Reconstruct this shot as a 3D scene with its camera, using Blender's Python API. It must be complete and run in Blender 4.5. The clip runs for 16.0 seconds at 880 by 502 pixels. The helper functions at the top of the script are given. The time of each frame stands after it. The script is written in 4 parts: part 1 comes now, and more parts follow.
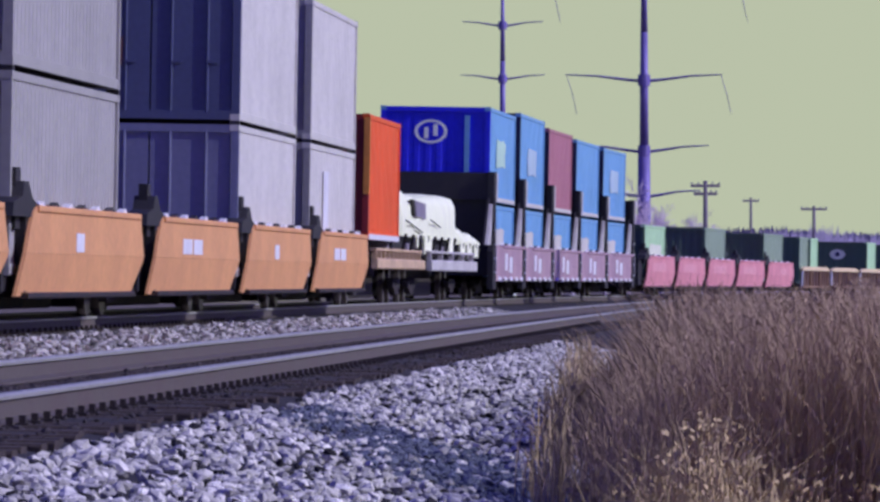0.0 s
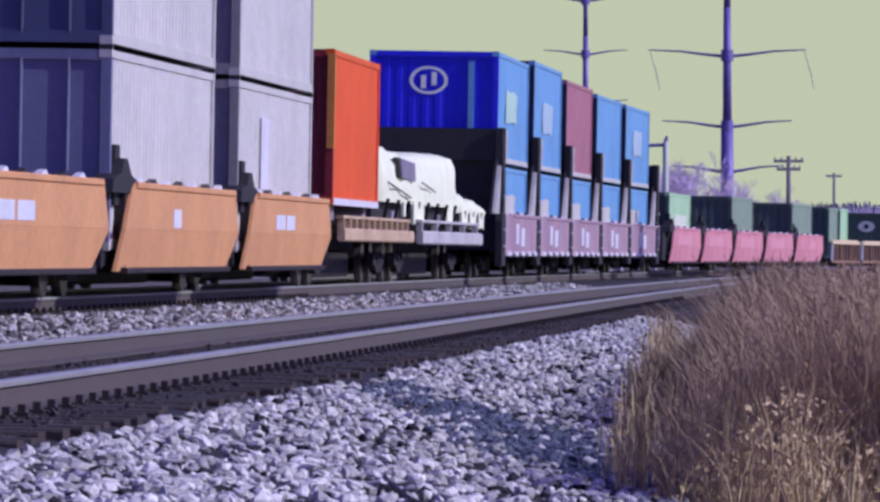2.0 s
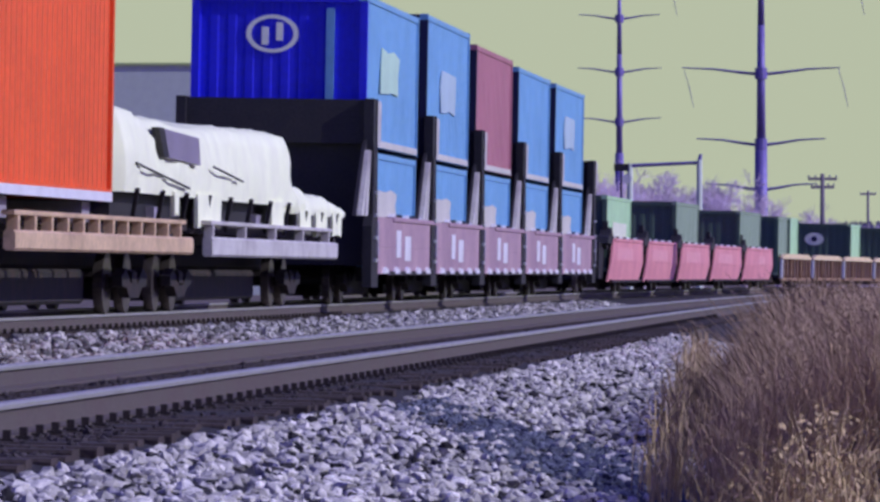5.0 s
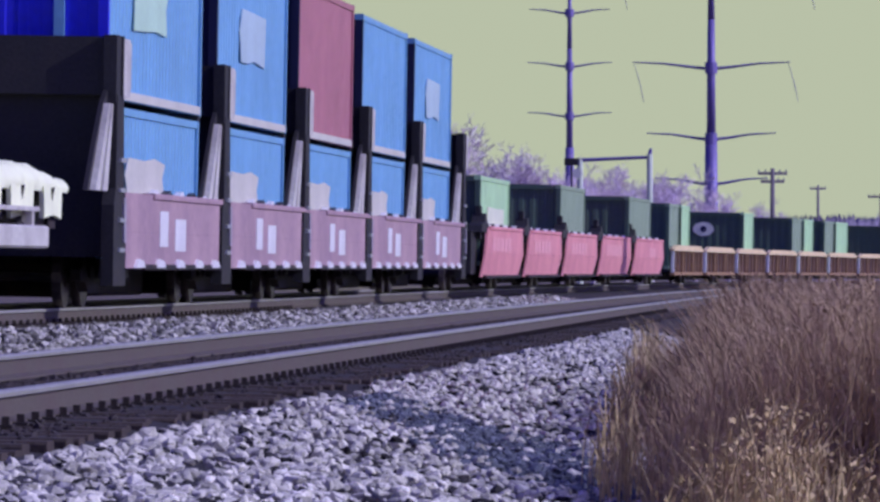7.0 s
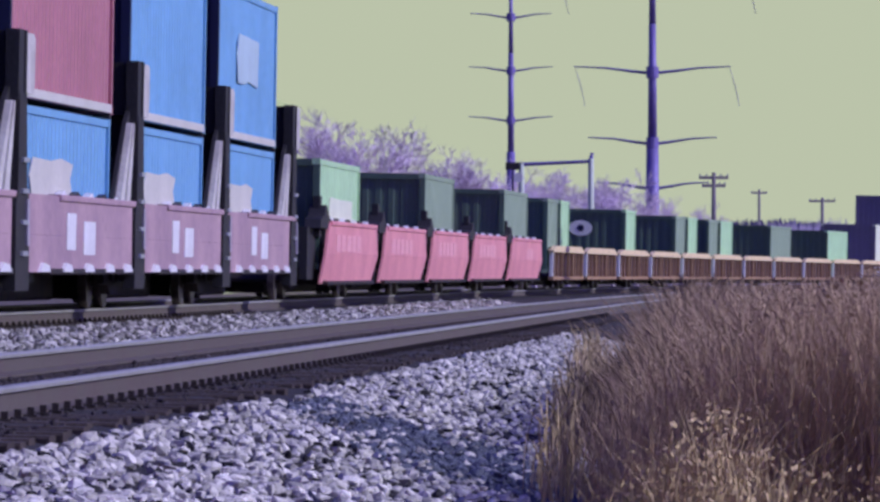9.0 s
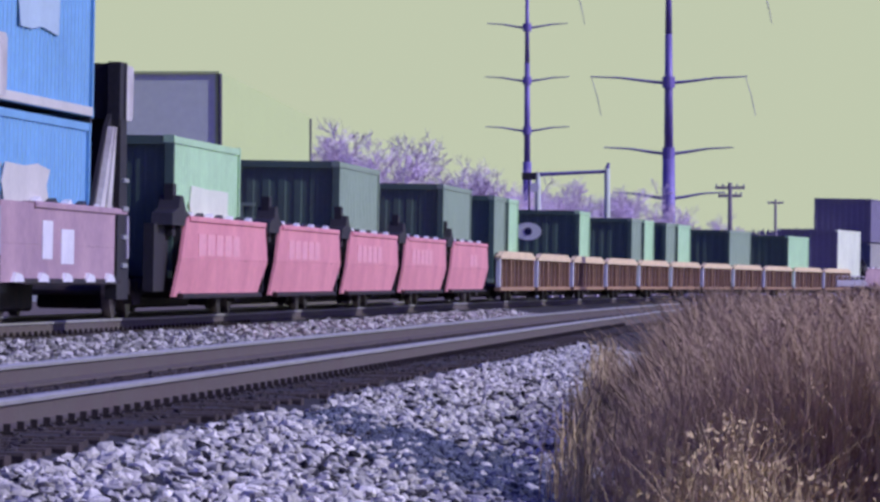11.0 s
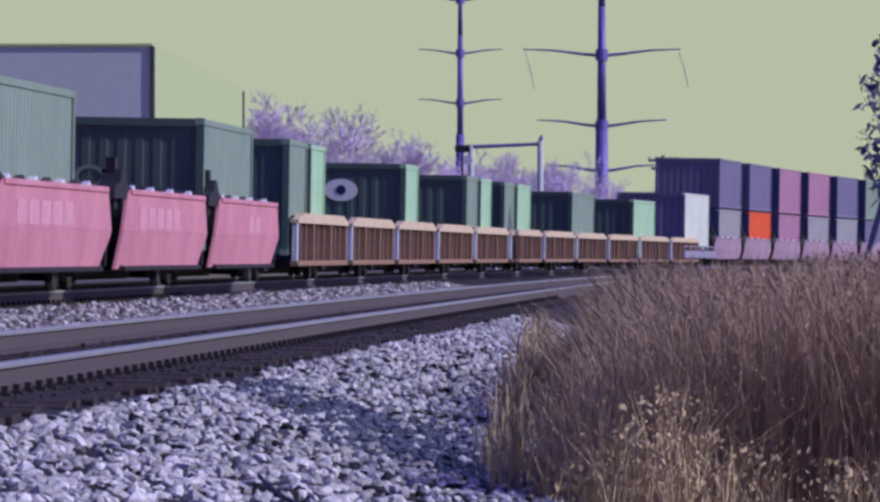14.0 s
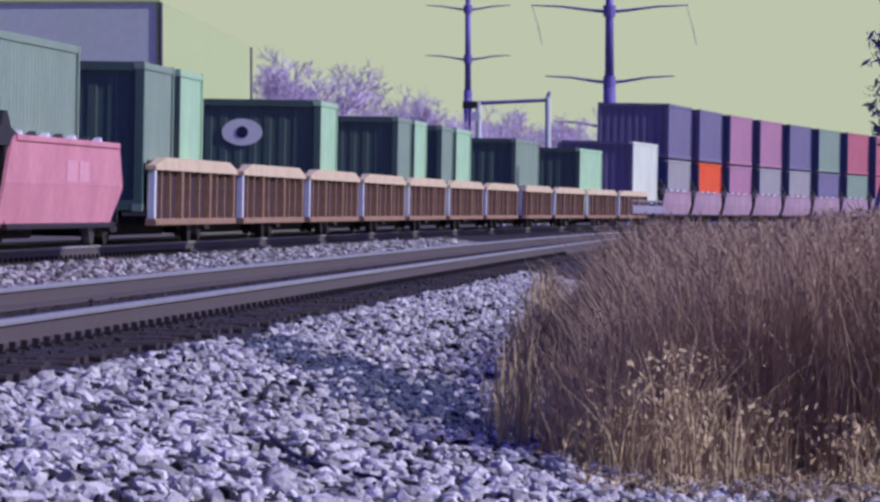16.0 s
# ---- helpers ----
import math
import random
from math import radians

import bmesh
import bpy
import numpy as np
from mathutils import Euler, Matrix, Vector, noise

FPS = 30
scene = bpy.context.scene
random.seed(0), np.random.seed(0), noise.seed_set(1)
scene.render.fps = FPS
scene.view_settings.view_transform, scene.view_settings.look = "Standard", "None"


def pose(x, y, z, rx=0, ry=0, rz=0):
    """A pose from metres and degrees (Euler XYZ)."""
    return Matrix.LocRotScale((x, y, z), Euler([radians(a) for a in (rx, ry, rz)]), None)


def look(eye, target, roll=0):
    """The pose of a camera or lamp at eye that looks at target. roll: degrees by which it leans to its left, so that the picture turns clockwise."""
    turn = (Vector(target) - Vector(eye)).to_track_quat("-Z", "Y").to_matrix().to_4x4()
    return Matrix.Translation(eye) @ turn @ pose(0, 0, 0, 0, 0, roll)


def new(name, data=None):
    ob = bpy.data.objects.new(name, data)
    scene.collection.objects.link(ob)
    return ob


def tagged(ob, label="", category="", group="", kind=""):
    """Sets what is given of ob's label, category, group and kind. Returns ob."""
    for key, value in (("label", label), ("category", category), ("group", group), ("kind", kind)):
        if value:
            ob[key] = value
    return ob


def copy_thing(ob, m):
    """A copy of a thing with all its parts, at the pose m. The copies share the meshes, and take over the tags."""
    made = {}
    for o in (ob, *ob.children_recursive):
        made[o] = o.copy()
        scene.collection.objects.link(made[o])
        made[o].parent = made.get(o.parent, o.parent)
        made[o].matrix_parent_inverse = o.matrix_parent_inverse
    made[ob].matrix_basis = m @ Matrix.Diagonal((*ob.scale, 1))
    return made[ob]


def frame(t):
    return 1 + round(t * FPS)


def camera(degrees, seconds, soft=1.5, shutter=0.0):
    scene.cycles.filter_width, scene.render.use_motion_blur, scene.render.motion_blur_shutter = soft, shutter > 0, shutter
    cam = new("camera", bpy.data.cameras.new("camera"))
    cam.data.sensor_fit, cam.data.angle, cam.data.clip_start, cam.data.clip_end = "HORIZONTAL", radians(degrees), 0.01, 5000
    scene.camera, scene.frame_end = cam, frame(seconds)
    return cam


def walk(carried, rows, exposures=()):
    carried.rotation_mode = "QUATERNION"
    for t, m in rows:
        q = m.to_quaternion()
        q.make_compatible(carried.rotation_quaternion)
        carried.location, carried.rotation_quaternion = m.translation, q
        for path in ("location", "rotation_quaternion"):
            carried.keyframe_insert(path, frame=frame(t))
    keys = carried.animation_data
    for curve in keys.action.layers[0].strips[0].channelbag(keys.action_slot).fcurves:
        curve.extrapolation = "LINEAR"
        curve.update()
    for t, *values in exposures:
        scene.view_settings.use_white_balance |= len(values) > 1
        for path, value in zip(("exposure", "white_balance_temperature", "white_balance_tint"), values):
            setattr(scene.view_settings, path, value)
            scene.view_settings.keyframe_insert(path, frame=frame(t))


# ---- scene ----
# A freight train of well cars rolls past a long lens set low beside two curved tracks.
EYE_H = 0.75                      # eye above the rail tops
EYE = Vector((0.0, 0.0, EYE_H))
FOCAL = 11000.0 / 784.0           # long lens
ROLL = math.degrees(0.018)
cam = camera(2 * math.degrees(math.atan(1 / FOCAL)), 16.0, soft=2.9)

# (seconds, bearing, elevation) of the lens axis in thousandths of a radian, hand-held
AIM = [
    (0.0, -32.530, 3.593),
    (0.5, -34.018, 4.020),
    (1.0, -33.108, -0.137),
    (1.5, -40.074, 0.984),
    (2.0, -45.881, -0.649),
    (2.5, -44.969, 10.224),
    (3.0, -50.597, 6.367),
    (3.5, -50.635, 0.939),
    (4.0, -52.459, 2.015),
    (4.5, -53.720, 2.556),
    (4.7, -51.494, 2.314),
    (6.8, -51.240, 1.801),
    (7.0, -43.340, 1.398),
    (7.5, -36.278, 2.434),
    (8.0, -32.781, 4.952),
    (8.5, -36.599, 5.156),
    (8.7, -34.002, 2.111),
    (10.8, -33.613, 4.728),
    (11.0, -36.512, 3.839),
    (11.5, -23.546, 2.118),
    (12.0, -16.004, 0.726),
    (12.5, -19.816, 3.440),
    (13.0, -25.865, -0.288),
    (13.5, -24.558, -3.747),
    (14.0, -25.590, -0.420),
    (14.5, -28.252, -7.014),
    (15.0, -28.269, -6.041),
    (15.5, -29.906, -8.453),
    (16.0, -26.716, -7.541),
]


def aim(t, bearing, lift):
    b, e = bearing / 1000, lift / 1000
    return (t, look(EYE, EYE + 100 * Vector((math.tan(b), 1, math.tan(e) / math.cos(b))), ROLL))


LEVEL = ((0, -0.16), (1.5, -0.08), (2.5, -0.05), (3.5, -0.36), (4.0, -0.30), (4.5, -0.22), (7, -0.18), (8, -0.14), (8.7, -0.14), (11, -0.04), (11.5, -0.04), (12.5, -0.20), (13.5, -0.16), (14.5, -0.27), (16, -0.10))     # the film camera's own drift in stops
walk(cam, [aim(*row) for row in AIM], exposures=[(t, -0.5 + e, 5200, 22) for t, e in LEVEL])

# ---- light ----
SUN_AZ, SUN_EL = radians(101), radians(31)      # bearing clockwise from +y
world = bpy.data.worlds.new("sky")
scene.world = world
world.use_nodes = True
wn, wl = world.node_tree.nodes, world.node_tree.links
sky = wn.new("ShaderNodeTexSky")
sky.sky_type, sky.sun_disc = "NISHITA", False
sky.sun_elevation, sky.sun_rotation, sky.dust_density, sky.air_density = SUN_EL, SUN_AZ, 2.0, 1.0
wco, wsep = wn.new("ShaderNodeTexCoord"), wn.new("ShaderNodeSeparateXYZ")
wl.new(wco.outputs["Generated"], wsep.inputs[0])
wramp = wn.new("ShaderNodeMapRange")
wramp.interpolation_type = "SMOOTHSTEP"
for key, value in (("From Min", 0.058), ("From Max", 0.13)):
    wramp.inputs[key].default_value = value
wl.new(wsep.outputs["Z"], wramp.inputs["Value"])
wtint = wn.new("ShaderNodeMix")
wtint.data_type, wtint.blend_type = "RGBA", "MULTIPLY"
wtint.inputs["Factor"].default_value = 1.0
wl.new(sky.outputs[0], wtint.inputs["A"])
wtint.inputs["B"].default_value = (0.42, 0.30, 1.45, 1)
whaze = wn.new("ShaderNodeMix")
whaze.data_type = "RGBA"
wl.new(wramp.outputs[0], whaze.inputs["Factor"])
whaze.inputs["A"].default_value = (8.5, 8.5, 4.4, 1)
wl.new(wtint.outputs["Result"], whaze.inputs["B"])
wl.new(whaze.outputs["Result"], wn["Background"].inputs["Color"])
wn["Background"].inputs["Strength"].default_value = 0.1

sun = new("sun", bpy.data.lights.new("sun", "SUN"))
sun.data.energy, sun.data.angle, sun.data.color = 4.6, radians(0.6), (1.0, 0.95, 0.78)
sun.matrix_basis = look((60 * math.sin(SUN_AZ), 60 * math.cos(SUN_AZ), 60 * math.tan(SUN_EL)), (0, 0, 0))

# ---- materials ----


def material(name, color, rough=0.6, metal=0.0, vary=0.25, scale=3.0, fine=40.0, bump=0.15, dirt=None, dirt_amount=0.35, per_piece=0.0, coords="Object", coat=0.0):
    m = bpy.data.materials.new(name)
    m.use_nodes = True
    n, l = m.node_tree.nodes, m.node_tree.links
    b = n["Principled BSDF"]
    b.inputs["Roughness"].default_value, b.inputs["Metallic"].default_value = rough, metal
    b.inputs["Coat Weight"].default_value = coat
    co = n.new("ShaderNodeTexCoord")
    big, small = n.new("ShaderNodeTexNoise"), n.new("ShaderNodeTexNoise")
    big.inputs["Scale"].default_value, small.inputs["Scale"].default_value = scale, fine
    big.inputs["Detail"].default_value, small.inputs["Detail"].default_value = 4, 2
    l.new(co.outputs[coords], big.inputs["Vector"])
    l.new(co.outputs[coords], small.inputs["Vector"])
    ramp = n.new("ShaderNodeMapRange")
    ramp.inputs["From Min"].default_value, ramp.inputs["From Max"].default_value = 0.42, 0.72
    l.new(big.outputs["Fac"], ramp.inputs["Value"])
    amount = n.new("ShaderNodeMath")
    amount.operation = "MULTIPLY"
    l.new(ramp.outputs[0], amount.inputs[0])
    amount.inputs[1].default_value = dirt_amount
    mix = n.new("ShaderNodeMix")
    mix.data_type = "RGBA"
    l.new(amount.outputs[0], mix.inputs["Factor"])
    mix.inputs["A"].default_value = (*color, 1)
    mix.inputs["B"].default_value = (*(dirt or [c * 0.5 for c in color]), 1)
    val = n.new("ShaderNodeMapRange")
    val.inputs["From Min"].default_value, val.inputs["From Max"].default_value = 0.25, 0.75
    val.inputs["To Min"].default_value, val.inputs["To Max"].default_value = 1 - vary, 1 + vary
    l.new(small.outputs["Fac"], val.inputs["Value"])
    hsv = n.new("ShaderNodeHueSaturation")
    l.new(mix.outputs["Result"], hsv.inputs["Color"])
    if per_piece:
        info, geo = n.new("ShaderNodeObjectInfo"), n.new("ShaderNodeNewGeometry")
        add, piece, mul = n.new("ShaderNodeMath"), n.new("ShaderNodeMapRange"), n.new("ShaderNodeMath")
        l.new(info.outputs["Random"], add.inputs[0])
        l.new(geo.outputs["Random Per Island"], add.inputs[1])
        piece.inputs["From Max"].default_value = 2.0
        piece.inputs["To Min"].default_value, piece.inputs["To Max"].default_value = 1 - per_piece, 1 + per_piece
        l.new(add.outputs[0], piece.inputs["Value"])
        mul.operation = "MULTIPLY"
        l.new(piece.outputs[0], mul.inputs[0])
        l.new(val.outputs[0], mul.inputs[1])
        l.new(mul.outputs[0], hsv.inputs["Value"])
    else:
        l.new(val.outputs[0], hsv.inputs["Value"])
    l.new(hsv.outputs["Color"], b.inputs["Base Color"])
    if bump:
        bp = n.new("ShaderNodeBump")
        bp.inputs["Strength"].default_value, bp.inputs["Distance"].default_value = bump, 0.02
        l.new(small.outputs["Fac"], bp.inputs["Height"])
        l.new(bp.outputs[0], b.inputs["Normal"])
    return m


RUST = (0.10, 0.045, 0.03)
SOOT = (0.02, 0.018, 0.02)
M_ORANGE = material("orange_paint", (0.74, 0.36, 0.14), 0.55, vary=0.10, scale=0.7, fine=9, bump=0.05, dirt=(0.50, 0.22, 0.10), dirt_amount=0.5)
M_PINK = material("faded_red_paint", (0.74, 0.30, 0.32), 0.6, vary=0.10, scale=0.7, fine=9, bump=0.05, dirt=(0.46, 0.15, 0.18), dirt_amount=0.5)
M_MAUVE = material("dusty_mauve_paint", (0.46, 0.30, 0.33), 0.65, vary=0.12, scale=0.6, fine=8, bump=0.05, dirt=(0.22, 0.14, 0.20), dirt_amount=0.6)
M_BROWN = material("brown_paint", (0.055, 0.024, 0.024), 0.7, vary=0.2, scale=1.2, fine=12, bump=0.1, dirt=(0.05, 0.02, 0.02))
M_TAN = material("pale_orange_steel", (0.80, 0.61, 0.36), 0.6, vary=0.2, scale=2.0, fine=14, bump=0.1)
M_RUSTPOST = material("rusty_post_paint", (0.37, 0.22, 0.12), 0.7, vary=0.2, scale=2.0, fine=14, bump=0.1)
M_YELLOW = material("ochre_paint", (0.66, 0.46, 0.27), 0.55, vary=0.2, scale=1.5, fine=14, bump=0.1, dirt=RUST)
M_GREYST = material("grey_sill_paint", (0.36, 0.32, 0.38), 0.55, vary=0.15, scale=1.2, fine=12, bump=0.1, dirt=(0.12, 0.09, 0.1))
M_BLACK = material("sooty_black_steel", SOOT, 0.6, vary=0.3, scale=2.0, fine=20, bump=0.2, dirt=(0.05, 0.035, 0.03))
M_UNDER = material("grimy_running_gear", (0.022, 0.018, 0.018), 0.75, vary=0.3, scale=3.0, fine=25, bump=0.2, dirt=RUST)
M_WHEEL = material("worn_wheel_steel", (0.16, 0.13, 0.12), 0.45, 0.8, vary=0.2, scale=4.0, fine=20)
M_PALEGREY = material("pale_grey_frame_paint", (0.60, 0.56, 0.52), 0.6, vary=0.15, scale=1.5, fine=12, bump=0.05, dirt=(0.25, 0.20, 0.2), dirt_amount=0.5)
M_MARK = material("white_stencil_paint", (0.75, 0.72, 0.74), 0.6, vary=0.08, scale=2.0, fine=15, bump=0.02, dirt_amount=0.25)
M_SILVER = material("galvanised_steel", (0.55, 0.55, 0.60), 0.4, 0.6, vary=0.12, scale=3.0, fine=25)
M_TARP = material("white_tarpaulin", (0.92, 0.93, 0.62), 0.7, vary=0.05, scale=1.2, fine=3, bump=0.04, dirt=(0.74, 0.70, 0.55))
M_EMBLEM = material("bright_white_paint", (0.95, 0.95, 0.80), 0.6, vary=0.04, scale=2.0, fine=15, bump=0.0, dirt_amount=0.1)
M_GLASS = material("dark_window_film", (0.24, 0.19, 0.30), 0.4, vary=0.1, scale=2.0, bump=0.0)
PAINT = {}


def paint(name, color, **kw):
    if name not in PAINT:
        PAINT[name] = material(name, color, 0.5, vary=0.08, scale=kw.pop("scale", 0.6), fine=10, bump=0.04, dirt_amount=0.3, **kw)
    return PAINT[name]


M_RAIL = material("rusty_rail_web", (0.105, 0.085, 0.07), 0.7, vary=0.2, scale=1.5, fine=30, bump=0.2, dirt=(0.10, 0.065, 0.06), dirt_amount=0.6)
M_HEAD = material("polished_rail_head", (0.46, 0.44, 0.40), 0.45, 0.35, vary=0.1, scale=2.0, fine=30, bump=0.05)
M_TIE = material("weathered_tie_wood", (0.052, 0.036, 0.030), 0.9, vary=0.3, scale=3.0, fine=25, bump=0.4, per_piece=0.35)
M_BED = material("dirty_ballast_bed", (0.032, 0.026, 0.026), 0.95, vary=0.35, scale=0.8, fine=14, bump=0.8, dirt=(0.022, 0.016, 0.014), dirt_amount=0.6)
M_STONE = material("crushed_limestone", (0.76, 0.70, 0.63), 0.9, vary=0.2, scale=1.2, fine=30, bump=0.5, dirt=(0.50, 0.45, 0.42), dirt_amount=0.35, per_piece=0.65)
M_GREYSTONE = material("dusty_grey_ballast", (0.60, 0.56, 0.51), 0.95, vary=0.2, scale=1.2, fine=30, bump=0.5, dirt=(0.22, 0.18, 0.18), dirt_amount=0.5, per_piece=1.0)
# near-black stones that stand for the shade between pale ones
M_GAPSTONE = material("gap_shade_ballast", (0.035, 0.030, 0.034), 0.95, vary=0.3, scale=1.5, fine=30, bump=0.4, per_piece=0.5)
M_CINDER = material("dark_cinders", (0.07, 0.055, 0.055), 0.95, vary=0.3, scale=1.5, fine=30, bump=0.4, per_piece=0.5)
M_GROUND = material("dry_earth", (0.15, 0.115, 0.09), 0.95, vary=0.3, scale=0.15, fine=4, bump=0.6, dirt=(0.10, 0.09, 0.05))
# blue-grey stones that colour in a band of shade on the shoulder
M_SHADESTONE = material("shade_strip_ballast", (0.17, 0.18, 0.24), 0.95, vary=0.25, scale=1.2, fine=30, bump=0.5, per_piece=0.6)
M_FADED = material("faded_pink_stencil", (0.79, 0.39, 0.41), 0.65, vary=0.15, scale=3.0, fine=12, bump=0.0, dirt=(0.70, 0.30, 0.32), dirt_amount=0.8)
M_STRAW = material("straw_blades", (0.62, 0.46, 0.24), 0.8, vary=0.2, scale=2.0, fine=15, bump=0.0, per_piece=0.5)
M_WEED = material("brown_weed_stems", (0.46, 0.32, 0.20), 0.85, vary=0.25, scale=1.2, fine=10, bump=0.0, per_piece=0.5)
M_BARK = material("grey_bark", (0.42, 0.35, 0.42), 0.9, vary=0.25, scale=1.0, fine=10, bump=0.3, per_piece=0.2)
M_TWIG = material("bare_twigs", (0.90, 0.78, 0.86), 0.9, vary=0.2, scale=0.5, fine=4, bump=0.0, per_piece=0.3)
M_STEELPOLE = material("weathered_steel_pole", (0.20, 0.15, 0.42), 0.55, 0.2, vary=0.15, scale=0.4, fine=4, bump=0.05)
M_WOODPOLE = material("creosoted_pole", (0.20, 0.165, 0.20), 0.85, vary=0.25, scale=1.0, fine=12, bump=0.2)
M_PORCELAIN = material("grey_insulator", (0.30, 0.29, 0.33), 0.4, vary=0.1, scale=3.0, bump=0.0)
# warehouse side and roof: the sun's warm tone is put into the cladding colour
M_SUNCLAD = material("sunlit_cream_cladding", (0.55, 0.63, 0.25), 0.7, vary=0.03, scale=0.2, fine=3, bump=0.05, dirt=(0.53, 0.60, 0.24))
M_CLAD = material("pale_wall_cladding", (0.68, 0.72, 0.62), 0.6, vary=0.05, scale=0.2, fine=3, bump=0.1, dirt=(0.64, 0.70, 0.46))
M_CLADTRIM = material("dark_trim_metal", (0.10, 0.09, 0.12), 0.5, 0.3, vary=0.1, scale=0.5, fine=4)

# ---- the line of the tracks ----
BEND = (-5.33984, 3.96369, 1.40473, 1.26765, -0.47321, 0.06235)      # near side of the cars: x by powers of (y - 150) / 100
YS = np.arange(-900.0, 1000.0, 0.5)


def bend_x(y):
    u = (np.asarray(y, float) - 150) / 100
    uc = np.clip(u, -1.1, 2.9)
    p = np.polynomial.Polynomial(BEND)
    return p(uc) + (u - uc) * p.deriv()(uc)


XS = bend_x(YS)
SS = np.concatenate([[0], np.cumsum(np.hypot(np.diff(XS), np.diff(YS)))])
SS += 100 - np.interp(100, YS, SS)
HALF = 1.75                       # half the width of a car


def on_line(s, side=-HALF):
    """A place along the line, side metres to the right of the cars' near side."""
    x, y = np.interp(s, SS, XS), np.interp(s, SS, YS)
    x2, y2 = np.interp(s + 0.5, SS, XS), np.interp(s + 0.5, SS, YS)
    tx, ty = (x2 - x) / 0.5, (y2 - y) / 0.5
    return Vector((x + ty * side, y - tx * side, 0))


def far_x(y):
    return bend_x(y) - HALF


NEAR_GAP = -5.75 + 0.033 * 110 - float(bend_x(110))


def near_x(y):
    y = np.asarray(y, float)
    return np.where(y < 110, -5.75 + 0.033 * y, bend_x(y) + NEAR_GAP)


# ---- mesh helpers ----
class Shape:
    """Collects faces for one mesh."""

    def __init__(self):
        self.v, self.f = [], []

    def quad(self, *pts):
        i = len(self.v)
        self.v.extend(tuple(p) for p in pts)
        self.f.append(tuple(range(i, i + len(pts))))
        return self

    def box(self, x0, x1, y0, y1, z0, z1, c=0.0):
        """A box, with chamfered long edges where c is given."""
        if not c:
            i = len(self.v)
            self.v += [(x, y, z) for z in (z0, z1) for y in (y0, y1) for x in (x0, x1)]
            self.f += [tuple(i + k for k in q) for q in ((0, 2, 3, 1), (4, 5, 7, 6), (0, 1, 5, 4), (2, 6, 7, 3), (0, 4, 6, 2), (1, 3, 7, 5))]
            return self
        prof = [(y0 + c, z0), (y1 - c, z0), (y1, z0 + c), (y1, z1 - c), (y1 - c, z1), (y0 + c, z1), (y0, z1 - c), (y0, z0 + c)]
        return self.sweep([(x0, 0, 0), (x1, 0, 0)], prof)

    def sweep(self, ends, prof, scale=(1.0, 1.0)):
        """A closed profile in (y, z) carried from end to end along x."""
        i, k = len(self.v), len(prof)
        for (x, dy, dz), sc in zip(ends, scale):
            self.v += [(x, dy + y * sc, dz + z * sc) for y, z in prof]
        for j in range(k):
            self.f.append((i + j, i + (j + 1) % k, i + k + (j + 1) % k, i + k + j))
        self.f += [tuple(i + j for j in reversed(range(k))), tuple(i + k + j for j in range(k))]
        return self

    def plate(self, outline, y0, y1):
        """An outline in (x, z) given the thickness y0 to y1."""
        i, k = len(self.v), len(outline)
        self.v += [(x, y0, z) for x, z in outline] + [(x, y1, z) for x, z in outline]
        self.f += [tuple(i + j for j in range(k)), tuple(i + k + j for j in reversed(range(k)))]
        for j in range(k):
            self.f.append((i + j, i + k + j, i + k + (j + 1) % k, i + (j + 1) % k))
        return self

    def tube(self, a, b, r0, r1=None, n=6):
        a, b = Vector(a), Vector(b)
        r1 = r0 if r1 is None else r1
        d = (b - a).normalized()
        u = d.orthogonal().normalized()
        w = d.cross(u)
        i = len(self.v)
        for p, r in ((a, r0), (b, r1)):
            self.v += [tuple(p + r * (math.cos(2 * math.pi * j / n) * u + math.sin(2 * math.pi * j / n) * w)) for j in range(n)]
        for j in range(n):
            self.f.append((i + j, i + (j + 1) % n, i + n + (j + 1) % n, i + n + j))
        self.f += [tuple(i + j for j in reversed(range(n))), tuple(i + n + j for j in range(n))]
        return self

    def mesh(self, name, smooth=False):
        me = bpy.data.meshes.new(name)
        me.from_pydata(self.v, [], self.f)
        me.validate()
        bm = bmesh.new()
        bm.from_mesh(me)
        bmesh.ops.recalc_face_normals(bm, faces=bm.faces)
        bm.to_mesh(me)
        bm.free()
        if smooth:
            me.polygons.foreach_set("use_smooth", [True] * len(me.polygons))
        return me


CACHE = {}


def cached(key, make):
    if key not in CACHE:
        CACHE[key] = make()
    return CACHE[key]


def part(name, shape, mat, parent, label="", m=None, smooth=False):
    me = shape.mesh(name, smooth) if isinstance(shape, Shape) else shape
    if not me.materials:
        me.materials.append(mat)
    ob = new(name, me)
    ob.parent = parent
    if me.materials[0] != mat:
        ob.material_slots[0].link, ob.material_slots[0].material = "OBJECT", mat
    if m is not None:
        ob.matrix_basis = m
    return tagged(ob, label)


def raw_mesh(name, verts, faces, mat, smooth=False):
    """A large mesh from arrays."""
    me = bpy.data.meshes.new(name)
    verts, faces = np.asarray(verts, np.float32), np.asarray(faces, np.int32)
    me.vertices.add(len(verts))
    me.vertices.foreach_set("co", verts.ravel())
    k = faces.shape[1]
    me.loops.add(faces.size)
    me.loops.foreach_set("vertex_index", faces.ravel())
    me.polygons.add(len(faces))
    me.polygons.foreach_set("loop_start", np.arange(0, faces.size, k, dtype=np.int32))
    me.polygons.foreach_set("use_smooth", [smooth] * len(faces))
    me.update(calc_edges=True)
    me.materials.append(mat)
    return me


